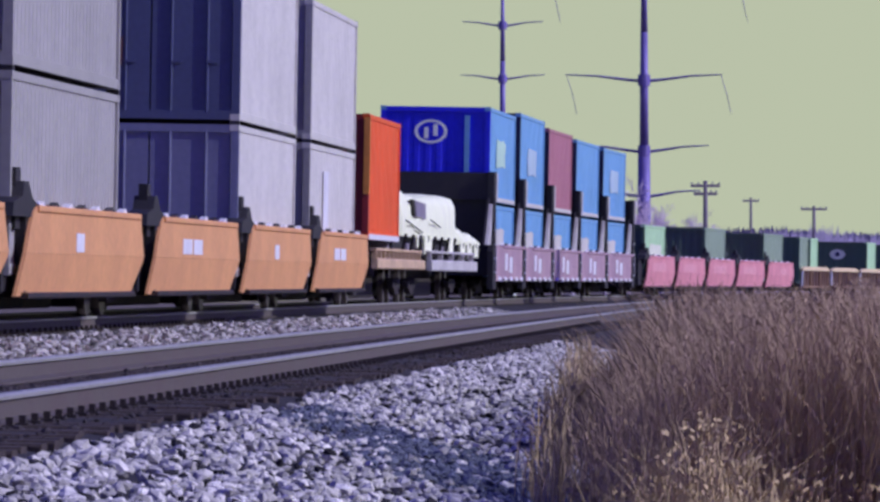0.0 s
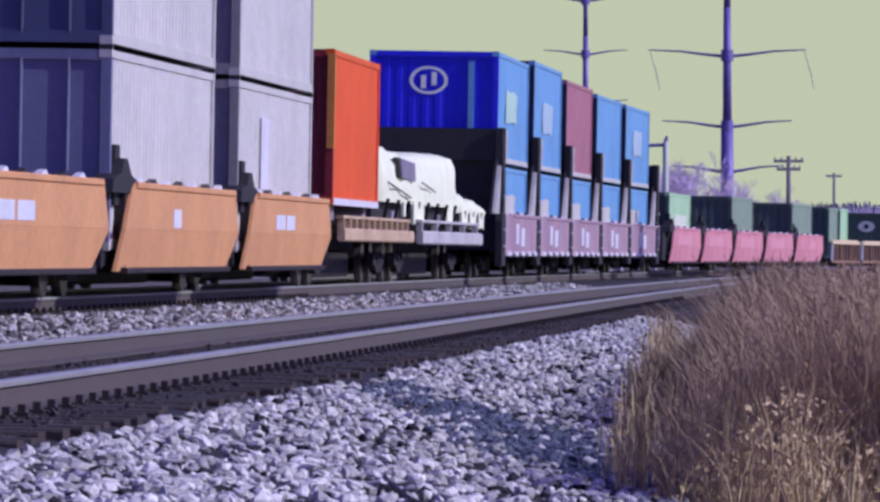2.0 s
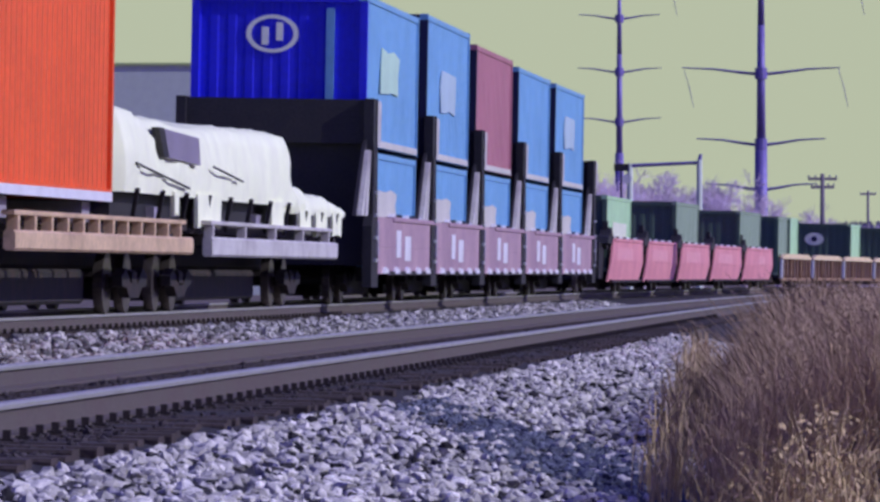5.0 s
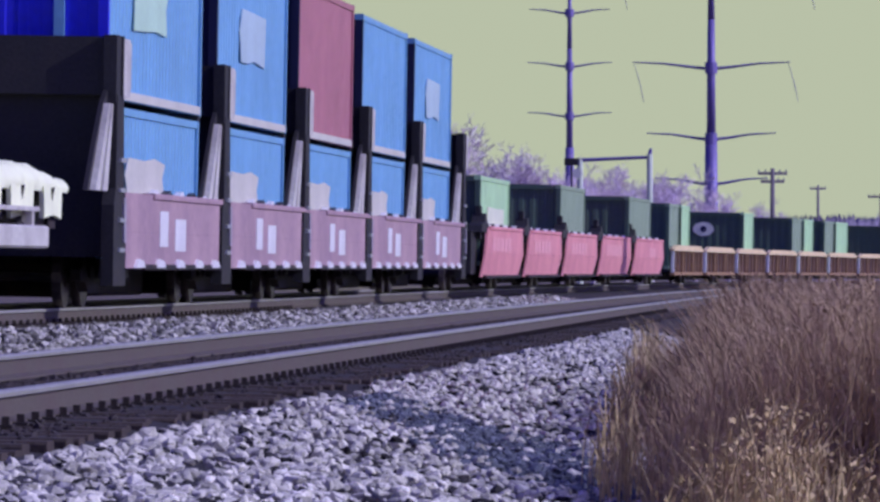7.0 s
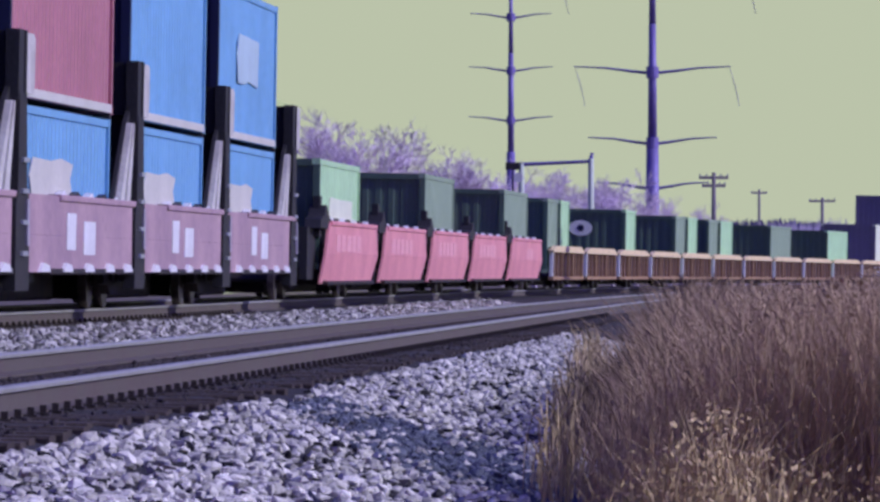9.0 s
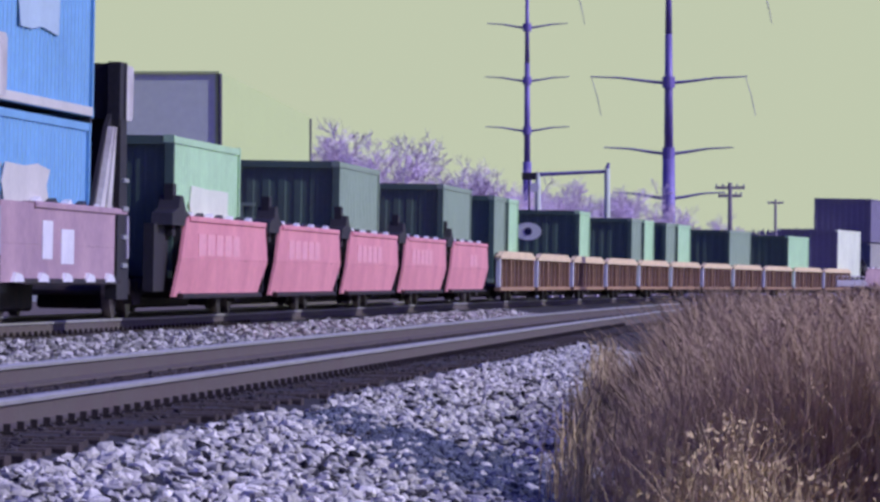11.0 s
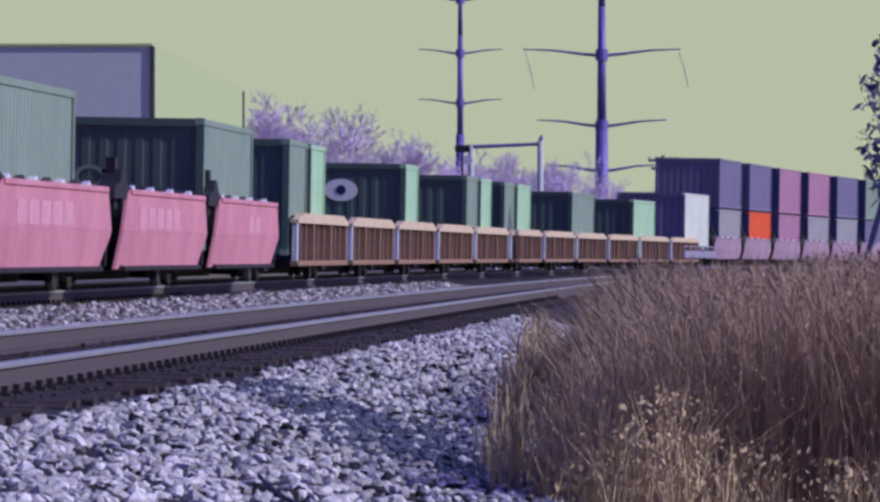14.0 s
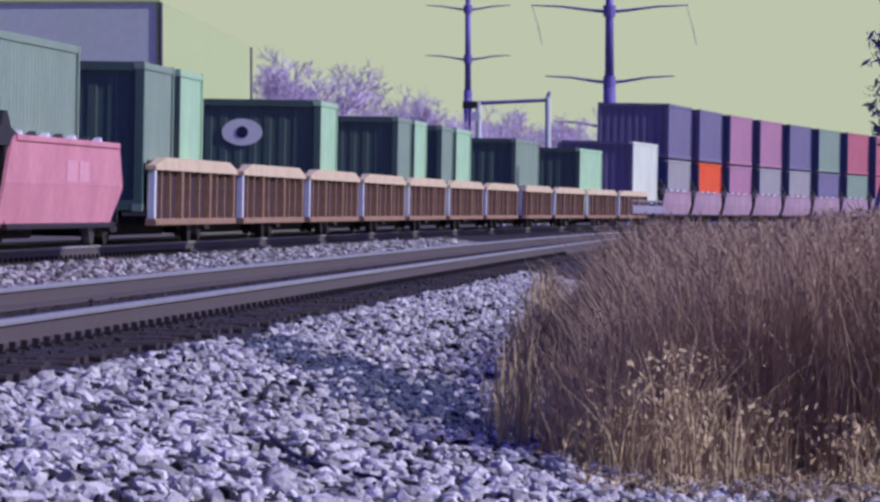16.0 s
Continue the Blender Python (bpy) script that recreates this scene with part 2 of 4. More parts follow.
# ---- ground and tracks ----
def build_ground():
    xs = np.concatenate([np.linspace(-3500, -80, 8), np.linspace(-60, 60, 21), np.linspace(80, 3500, 8)])
    ys = np.concatenate([np.linspace(-300, 0, 7), np.linspace(15, 600, 40), np.geomspace(700, 4500, 9)])
    v = [(x, y, -0.80) for y in ys for x in xs]
    k = len(xs)
    f = [(j * k + i, j * k + i + 1, (j + 1) * k + i + 1, (j + 1) * k + i) for j in range(len(ys) - 1) for i in range(k - 1)]
    tagged(new("ground", raw_mesh("ground", v, f, M_GROUND)), "dry brown earth with thin winter grass", "ground", kind="structure")


def bed_profile(y):
    a, b = float(far_x(y)), float(near_x(y))
    m = (a + b) / 2
    return [(a - 9, -0.86), (a - 5, -0.7), (a - 2.7, -0.22), (a, -0.20), (a + 2.1, -0.20), (m, -0.34), (b - 2.1, -0.22), (b, -0.19), (b + 1.3, -0.20),
            (b + 2.2, -0.32), (b + 3.4, -0.48), (b + 5.0, -0.66), (b + 7.5, -0.72), (b + 12, -0.76), (b + 19, -0.86)]


def bed_z(x, y):
    p = bed_profile(y)
    return float(np.interp(x, [q[0] for q in p], [q[1] for q in p]))


def build_bed():
    ys = np.concatenate([np.arange(-120, 20, 10), np.arange(20, 130, 1.0), np.arange(130, 640, 5.0)])
    rng = np.random.default_rng(3)
    v, f = [], []
    for y in ys:
        prof = bed_profile(y)
        for j, (x, z) in enumerate(prof):
            v.append((x, y, z + (rng.uniform(-0.02, 0.02) if 0 < j < len(prof) - 1 and 20 < y < 130 and j not in (3, 7) else 0)))
    k = len(bed_profile(0))
    for j in range(len(ys) - 1):
        for i in range(k - 1):
            f.append((j * k + i, j * k + i + 1, (j + 1) * k + i + 1, (j + 1) * k + i))
    return tagged(new("ballast_bed", raw_mesh("ballast_bed", v, f, M_BED, True)), "dark dirty ballast bed under two curved tracks", "track bed", kind="structure")


def rail_profile():
    web = [(-0.085, -0.185), (0.085, -0.185), (0.085, -0.165), (0.02, -0.145), (0.014, -0.04), (0.038, -0.036), (-0.038, -0.036), (-0.014, -0.04), (-0.02, -0.145), (-0.085, -0.165)]
    head = [(-0.04, -0.035), (0.04, -0.035), (0.042, -0.012), (0.032, 0.0), (-0.032, 0.0), (-0.042, -0.012)]
    return web, head


GAUGE = 0.84
TIE_END = 1.5


def run_rail(parent, centre, side, y0, y1, step):
    ys = np.arange(y0, y1, step)
    for name, prof, mat in zip(("rail_web", "rail_head"), rail_profile(), (M_RAIL, M_HEAD)):
        k = len(prof)
        xs = centre(ys) + side * GAUGE
        v = [(x + px, y, pz) for x, y in zip(xs, ys) for px, pz in prof]
        f = [(j * k + i, j * k + (i + 1) % k, (j + 1) * k + (i + 1) % k, (j + 1) * k + i) for j in range(len(ys) - 1) for i in range(k)]
        ob = new(name, raw_mesh(name, v, f, mat))
        ob.parent = parent


def build_track(name, centre, tie0, tie1, label):
    track = tagged(new(name), label, "railway track", kind="structure")
    for side in (-1, 1):
        run_rail(track, centre, side, -100, 130, 1.0)
        run_rail(track, centre, side, 129, 600, 3.0)
    tie = cached("tie", lambda: Shape().box(-TIE_END, TIE_END, -0.115, 0.115, -0.36, -0.185, 0.015).mesh("tie"))
    plate = cached("plate", lambda: Shape().box(-0.16, 0.16, -0.09, 0.09, -0.186, -0.17).box(-0.13, -0.10, -0.07, -0.04, -0.17, -0.13).box(0.10, 0.13, 0.04, 0.07, -0.17, -0.13)
                   .box(0.10, 0.14, -0.07, -0.03, -0.17, -0.125).mesh("tie_plate"))
    rng = np.random.default_rng(5)
    y = tie0
    while y < tie1:
        c = float(centre(y))
        part("tie", tie, M_TIE, track, m=pose(c + rng.uniform(-0.05, 0.05), y, rng.uniform(-0.012, 0.006), 0, 0, rng.uniform(-1.5, 1.5) - 2))
        if y < tie0 + 95:
            part("tie_plate", plate, M_UNDER, track, m=pose(c + GAUGE, y, 0))
        y += 0.56
    return track


def scatter_stones(name, label, count, place, smin, smax, seed, mat=None):
    """Loose stones as one heap; place(rng, count) gives x, y arrays."""
    rng = np.random.default_rng(seed)
    t = (1 + 5 ** 0.5) / 2
    ico = np.array([(-1, t, 0), (1, t, 0), (-1, -t, 0), (1, -t, 0), (0, -1, t), (0, 1, t), (0, -1, -t), (0, 1, -t), (t, 0, -1), (t, 0, 1), (-t, 0, -1), (-t, 0, 1)]) / np.hypot(1, t)
    tri = np.array([(0, 11, 5), (0, 5, 1), (0, 1, 7), (0, 7, 10), (0, 10, 11), (1, 5, 9), (5, 11, 4), (11, 10, 2), (10, 7, 6), (7, 1, 8),
                    (3, 9, 4), (3, 4, 2), (3, 2, 6), (3, 6, 8), (3, 8, 9), (4, 9, 5), (2, 4, 11), (6, 2, 10), (8, 6, 7), (9, 8, 1)])
    x, y = place(rng, count)
    count = len(x)
    z = np.array([bed_z(a, b) for a, b in zip(x, y)])
    size = rng.uniform(smin, smax, count) * rng.uniform(0.7, 1.25, count)
    v = ico[None] * rng.uniform(0.62, 1.3, (count, 12, 1))
    v = v * np.stack([rng.uniform(0.75, 1.35, count), rng.uniform(0.75, 1.35, count), rng.uniform(0.5, 0.95, count)], 1)[:, None]
    a, b = rng.uniform(0, 2 * np.pi, count), rng.normal(0, 0.5, count)
    ca, sa, cb, sb = np.cos(a), np.sin(a), np.cos(b), np.sin(b)
    vy, vz = v[..., 1] * cb[:, None] - v[..., 2] * sb[:, None], v[..., 1] * sb[:, None] + v[..., 2] * cb[:, None]
    vx = v[..., 0]
    v = np.stack([vx * ca[:, None] - vy * sa[:, None], vx * sa[:, None] + vy * ca[:, None], vz], 2) * size[:, None, None]
    v += np.stack([x, y, z + size * rng.uniform(0.05, 0.5, count)], 1)[:, None]
    f = tri[None] + (np.arange(count) * 12)[:, None, None]
    tagged(new(name, raw_mesh(name, v.reshape(-1, 3), f.reshape(-1, 3), mat or M_STONE)), label, "gravel", kind="stuff")


def shoulder_place(rng, n):
    y = 17 + 73 * rng.uniform(0, 1, n) ** 1.4
    x = near_x(y) + 1.62 + (6.6 + 0 * y) * rng.uniform(0, 1, n) ** 1.15
    # pale stones are thinned along the strip so that it reads as shade
    keep = (shade_strip_off(x, y) > rng.uniform(0.5, 1.1, n)) | (rng.uniform(0, 1, n) < 0.12)
    return x[keep], y[keep]


def shade_strip_off(x, y):
    """How far a place lies off the painted shade strip across the shoulder, in half widths of it."""
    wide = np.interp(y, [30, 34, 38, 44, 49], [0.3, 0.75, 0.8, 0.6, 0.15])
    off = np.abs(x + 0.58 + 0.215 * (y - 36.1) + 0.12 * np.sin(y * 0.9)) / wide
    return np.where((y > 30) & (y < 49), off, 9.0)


def shade_strip_place(rng, n):
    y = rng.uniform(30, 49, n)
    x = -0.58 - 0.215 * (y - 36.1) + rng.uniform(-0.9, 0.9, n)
    keep = (shade_strip_off(x, y) < rng.uniform(0.6, 1.15, n)) & (x > near_x(y) + 1.8)
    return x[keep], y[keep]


def middle_place(rng, n):
    y = 38 + 130 * rng.uniform(0, 1, n) ** 1.3
    a, b = far_x(y) + 1.75, near_x(y) - 1.15
    return a + (b - a) * rng.uniform(0, 1, n), y


def crib_place(rng, n):
    y = 28 + 60 * rng.uniform(0, 1, n) ** 1.3
    return near_x(y) + rng.uniform(-1.5, 1.4, n), y


def near_stones(bed):
    """The foremost ballast stones, each a piece of its own on a few shared shapes."""
    rng = np.random.default_rng(21)
    shapes = []
    for i in range(10):
        bm = bmesh.new()
        bmesh.ops.create_icosphere(bm, subdivisions=1, radius=1.0)
        grow = Vector((rng.uniform(0.8, 1.35), rng.uniform(0.75, 1.2), rng.uniform(0.5, 0.85)))
        for v in bm.verts:
            v.co = Vector([a * g for a, g in zip(v.co, grow)]) * rng.uniform(0.72, 1.2)
        me = bpy.data.meshes.new("stone")
        bm.to_mesh(me)
        bm.free()
        me.materials.append(M_STONE)
        shapes.append(me)
    for i in range(290):
        y = rng.uniform(25.0, 33.0)
        x = float(near_x(y)) + rng.uniform(2.4, 5.6)
        r = rng.uniform(0.026, 0.044)
        ob = new("stone", shapes[i % 10])
        ob.parent = bed
        ob.matrix_basis = pose(x, y, bed_z(x, y) + r * 0.75, rng.uniform(-30, 30), rng.uniform(-30, 30), rng.uniform(0, 360)) @ Matrix.Diagonal((r, r, r, 1))


build_ground()
near_stones(build_bed())
build_track("near_track", near_x, 26, 132, "empty near railway track with grey rusty rails on dark ties")
build_track("far_track", far_x, 40, 112, "far railway track under the moving train")
scatter_stones("shoulder_gravel", "pale crushed limestone ballast on the sunlit shoulder", 33000, shoulder_place, 0.023, 0.045, 11)
# shaded gaps of the shoulder, put in as dark stones
scatter_stones("dark_gravel", "dark stones standing in for shaded gaps in the ballast", 7000, shoulder_place, 0.020, 0.040, 15, M_GAPSTONE)
# shadow band laid as darker stones
scatter_stones("strip_gravel", "small blue-grey ballast standing in for a shadow strip", 9000, shade_strip_place, 0.016, 0.034, 14, M_SHADESTONE)
scatter_stones("middle_gravel", "pale ballast heaped between the two tracks", 14000, middle_place, 0.03, 0.062, 12, M_GREYSTONE)
scatter_stones("crib_gravel", "small dark ballast between the ties", 7000, crib_place, 0.012, 0.028, 13, M_CINDER)


def old_cable():
    """A dark cable lying half sunk across the stones."""
    run = Shape()
    pts = [Vector((x, y, bed_z(x, y) + 0.03)) for x, y in ((-1.68, 30.9), (-1.60, 30.1), (-1.46, 29.1), (-1.33, 28.5), (-1.15, 28.1), (-0.96, 27.9), (-0.82, 27.9))]
    for a, b in zip(pts, pts[1:]):
        run.tube(a, b, 0.014, 0.014, 7)
    part("cable_run", run, M_BLACK, tagged(new("cable"), "black old cable half sunk in the pale ballast", "cable"))


old_cable()

# ---- the train ----
MOVERS = []                       # thing, place along the line at the start, half its wheelbase, height, side


def rolling(ob, s, half, z=0.0):
    MOVERS.append((ob, s, half, z))
    return ob


def slab(outer, y0, y1):
    return Shape().plate(outer, y0, y1)


def add_bogie(car, x, name="bogie"):
    """Two axles in side frames under the joint of two cars."""
    frame_me = cached("bogie_frame", lambda: Shape().plate([(-1.15, 0.52), (-0.75, 0.62), (-0.35, 0.42), (0.35, 0.42), (0.75, 0.62), (1.15, 0.52), (1.1, 0.38), (0.7, 0.36), (0.4, 0.22), (-0.4, 0.22), (-0.7, 0.36), (-1.1, 0.38)], -0.07, 0.07).mesh("bogie_frame"))
    wheel_me = cached("wheel", lambda: Shape().tube((0, -0.065, 0), (0, 0.065, 0), 0.42, n=20).tube((0, -0.09, 0), (0, 0.09, 0), 0.13, n=10).mesh("wheel"))
    axle_me = cached("axle", lambda: Shape().tube((0, -1.0, 0), (0, 1.0, 0), 0.08, n=8).mesh("axle"))
    bogie = part(name, cached("bolster", lambda: Shape().box(-0.22, 0.22, -1.15, 1.15, 0.34, 0.60, 0.04).mesh("bolster")), M_UNDER, car, m=pose(x, 0, 0))
    for y in (-1.08, 1.08):
        part("side_frame", frame_me, M_UNDER, bogie, m=pose(0, y, 0))
    for dx in (-0.88, 0.88):
        part("axle", axle_me, M_UNDER, bogie, m=pose(dx, 0, 0.42))
        for y in (-GAUGE, GAUGE):
            part("wheel", wheel_me, M_WHEEL, bogie, m=pose(dx, y, 0.42))


def well_car(kind, paintwork, pitch, z0, z1, label, square=False):
    """One unit of an articulated well car: x runs from its near end away from the lens."""
    car = tagged(new("well_car"), label, "freight car", "cars of the train")
    h = z1 - z0
    n = len(kind)
    near, far = 0.42, pitch - 1.2
    zf = z0 + 0.48 * h
    upper = [(near + 0.85, z1), (far - 0.55, z1), (far - 0.42, z1 - 0.06), (far, zf + 0.02), (far, zf), (near - 0.05, zf), (near + 0.22, z0 + 0.70 * h), (near + 0.60, z1 - 0.06)]
    lower = [(near - 0.05, zf - 0.002), (far, zf - 0.002), (far - 0.05, z0 + 0.42 * h), (far - 1.1, z0), (near - 0.45, z0)]
    if square:
        upper = [(-1.5, z1), (pitch - 2.9, z1), (pitch - 2.9, zf), (-1.5, zf)]
        lower = [(-1.5, zf - 0.002), (pitch - 2.9, zf - 0.002), (pitch - 2.9, z0), (-1.5, z0)]

    def folded(sgn):
        s = slab(lower, *sorted((sgn * (HALF - 0.05), sgn * HALF)))
        s.v = [(x, y - sgn * (0.0 if square else 0.07) * max(0.0, (zf - z) / (zf - z0)), z) for x, y, z in s.v]
        return s.mesh("lower_panel")

    for sgn in (-1, 1):
        y0, y1 = sorted((sgn * (HALF - 0.05), sgn * HALF))
        panel = part("side_panel", cached((kind, "panel", sgn), lambda: slab(upper, y0, y1).mesh("side_panel")), paintwork, car)
        part("lower_panel", cached((kind, "low", sgn), lambda: folded(sgn)), paintwork, panel)
        ya, yb = sorted((sgn * (HALF - 0.16), sgn * (HALF + 0.03)))
        part("top_chord", cached((kind, "chord", sgn), lambda: Shape().box(near + 0.9, far - 0.6, ya, yb, z1 - 0.07, z1 + 0.02, 0.015).mesh("top_chord")), paintwork, panel)
        part("bottom_angle", cached((kind, "angle", sgn), lambda: Shape().box(near + 0.0, far - 1.2, ya, yb, z0 - 0.03, z0 + 0.05, 0.015).mesh("bottom_angle")), M_UNDER, panel)
        # hinged container guides and stands on the chord
        guide = cached(("guide", z1), lambda: Shape().plate([(-1.3, z1 - 0.16), (0.5, z1 - 0.16), (1.2, z1 + 0.0), (0.5, z1 + 0.08), (0.1, z1 + 0.30), (-0.25, z1 + 0.30), (-0.45, z1 + 0.10), (-1.2, z1 + 0.02)], -0.16, 0.16).mesh("stand"))
        if not square:
            part("stand", guide, M_BLACK, car, m=pose(near + 0.1, sgn * (HALF - 0.18), 0.02))
        clip = cached(("clip", z1), lambda: Shape().plate([(-0.35, z1), (0.25, z1), (0.05, z1 + 0.085), (-0.3, z1 + 0.035)], -0.05, 0.05).mesh("clip"))
        for x in (2.2, 3.6, 5.0, 6.4, 7.9, 9.4, 10.9):
            if x < far - 1:
                part("clip", clip, M_MARK if x in (2.2, 5.0, 7.9, 10.9) else M_BLACK, car, m=pose(x, sgn * (HALF - 0.1), 0))
    part("inner_bracket", cached(("bracket", z1), lambda: Shape().box(0.7, 2.4, HALF - 0.5, HALF - 0.2, z1 - 0.25, z1 + 0.36, 0.03).mesh("inner_bracket")), M_BROWN, car)
    part("inner_rail", cached(("innerrail", kind), lambda: Shape().box(pitch - 6.5, pitch - 2.0, HALF - 0.42, HALF - 0.22, z1 - 0.1, z1 + 0.12, 0.03).mesh("inner_rail")), M_BROWN, car)
    part("floor", cached((kind, "floor"), lambda: Shape().box(0.9, pitch - 1.6, -HALF + 0.1, HALF - 0.1, z0 - 0.02, z0 + 0.10).mesh("floor")), M_UNDER, car)
    for x in (-0.7, pitch - 2.0):
        part("centre_sill", cached((kind, "sill"), lambda: Shape().box(0, 1.4, -0.4, 0.4, 0.62, 0.98, 0.04).mesh("centre_sill")), M_UNDER, car, m=pose(x, 0, 0))
    for x in (0.75, pitch - 1.35):
        part("end_bulkhead", cached((kind, "endwall"), lambda: Shape().box(-0.06, 0.06, -HALF + 0.06, HALF - 0.06, z0 + 0.05, z1 - 0.12).mesh("end_bulkhead")), M_BLACK, car, m=pose(x, 0, 0))
    if square:
        for x in (-0.6, 1.6, 3.8, 6.0, 8.0):
            part("lug", cached("lug", lambda: Shape().plate([(0, 0), (0.9, 0), (0.75, 0.09), (0.25, 0.12)], -0.05, 0.0).mesh("lug")), M_MARK, car, "pale lug on the bottom angle", m=pose(x, -HALF, z0 + 0.005))
    else:
        part("brake_wheel_post", cached(("post", z1), lambda: Shape().box(-0.22, 0.22, -0.07, 0.07, z1 - 0.3, z1 + 0.50).mesh("post")), M_BLACK, car, m=pose(0.42, -HALF + 0.2, 0))
    # dark box added to stand for the shade beneath the car
    part("underframe", cached((kind, "under"), lambda: Shape().box(0.6, pitch - 2.2, -0.5, 0.5, 0.13, z0, 0.04).mesh("underframe")), M_UNDER, car)
    for y in (-HALF + 0.32, HALF - 0.32):
        part("joint_frame", cached((kind, "joint"), lambda: Shape().box(-1.2, 0.75, -0.08, 0.08, 0.42, z1 - 0.12).mesh("joint_frame")), M_BLACK, car, m=pose(0, y, 0))
    add_bogie(car, -0.32)
    return car


def marks(car, spec, y=-HALF, mat=None):
    """Unreadable stencilled blocks: x, z, width, height."""
    for x, z, w, h in spec:
        part("stencil", Shape().box(x, x + w, y - 0.009, y + 0.002, z, z + h), mat or M_MARK, car, "worn faint stencilled block" if mat else "worn white stencilled block")


def bulkhead(car, z1, x):
    """The tall end frame of an old stack car: a box beam on legs, with cheeks that clasp the boxes."""
    top, low = 3.64, 2.86
    b = part("end_frame", cached("ef_beam", lambda: Shape().box(0.0, 0.75, -HALF + 0.1, HALF - 0.1, low, top, 0.05).mesh("end_frame")), M_BLACK, car, "tall black steel end frame", m=pose(x, 0, 0))
    for sgn in (-1, 1):
        ys = sorted((sgn * (HALF - 0.14), sgn * HALF))
        part("cheek_plate", cached(("ef_cheek", sgn), lambda: Shape().plate([(0.5, low), (1.3, low), (1.45, low + 0.12), (1.45, top - 0.06), (1.3, top), (0.5, top)], *ys).mesh("cheek_plate")), M_PALEGREY, b)
        part("cheek_edge", cached(("ef_edge", sgn), lambda: Shape().box(-0.12, 0.32, *sorted((sgn * (HALF - 0.16), sgn * (HALF + 0.015))), low - 0.1, top + 0.02).box(0.36, 0.52, *sorted((sgn * (HALF - 0.16), sgn * (HALF + 0.03))), low - 0.1, top + 0.02).mesh("cheek_edge")), M_BLACK, b)
        part("leg", cached(("ef_leg", sgn), lambda: Shape().plate([(-0.05, low), (0.58, low), (0.75, 1.62), (1.0, 1.4), (1.02, 0.32), (-0.2, 0.32), (-0.22, 1.4), (-0.08, 1.62)], *sorted((sgn * (HALF - 0.14), sgn * (HALF + 0.025)))).mesh("leg")), M_BLACK, b)
        deep = sorted((sgn * (HALF - 0.16), sgn * (HALF - 0.10)))
        proud = sorted((sgn * (HALF - 0.10), sgn * (HALF - 0.02)))
        web = part("splayed_web", cached(("ef_web", sgn), lambda: Shape().plate([(-0.05, low + 0.1), (-0.5, low - 0.1), (-1.2, 2.2), (-1.9, 1.57), (-0.05, 1.57)], *deep).mesh("splayed_web")), M_BLACK, b)
        for x0, x1, w0, w1 in ((-0.42, -1.45, 0.12, 0.42), (-0.16, -0.75, 0.12, 0.46)):
            part("splayed_leg", cached(("ef_splay", sgn, x0), lambda: Shape().plate([(x0 - w0 / 2, low - 0.12), (x0 + w0 / 2, low - 0.12), (x1 + w1 / 2, 1.58), (x1 - w1 / 2, 1.58)], *proud).mesh("splayed_leg")), M_PALEGREY, web, "grey splayed steel leg")
        part("rear_leg", cached(("ef_rear", sgn), lambda: Shape().plate([(0.6, low), (0.82, low), (1.05, 1.58), (0.78, 1.58)], *proud).mesh("rear_leg")), M_PALEGREY, b, "grey slanted steel leg")
        part("knee_plate", cached(("ef_knee", sgn), lambda: Shape().plate([(0.62, 1.5), (0.84, 1.5), (0.88, 0.9), (0.68, 0.9)], *sorted((sgn * (HALF + 0.02), sgn * (HALF + 0.05)))).mesh("knee_plate")), M_GREYST, b)
        for z in (0.8, 1.2, 1.6, 2.0):
            part("rung", cached(("ef_rung", sgn), lambda: Shape().box(0.2, 0.7, *sorted((sgn * (HALF - 0.02), sgn * (HALF + 0.06))), -0.03, 0.03).mesh("rung")), M_SILVER, b, m=pose(0, 0, z))
    part("apron", cached("ef_apron", lambda: Shape().box(0.2, 0.4, -HALF + 0.15, HALF - 0.15, 0.7, low).mesh("apron")), M_BLACK, b)


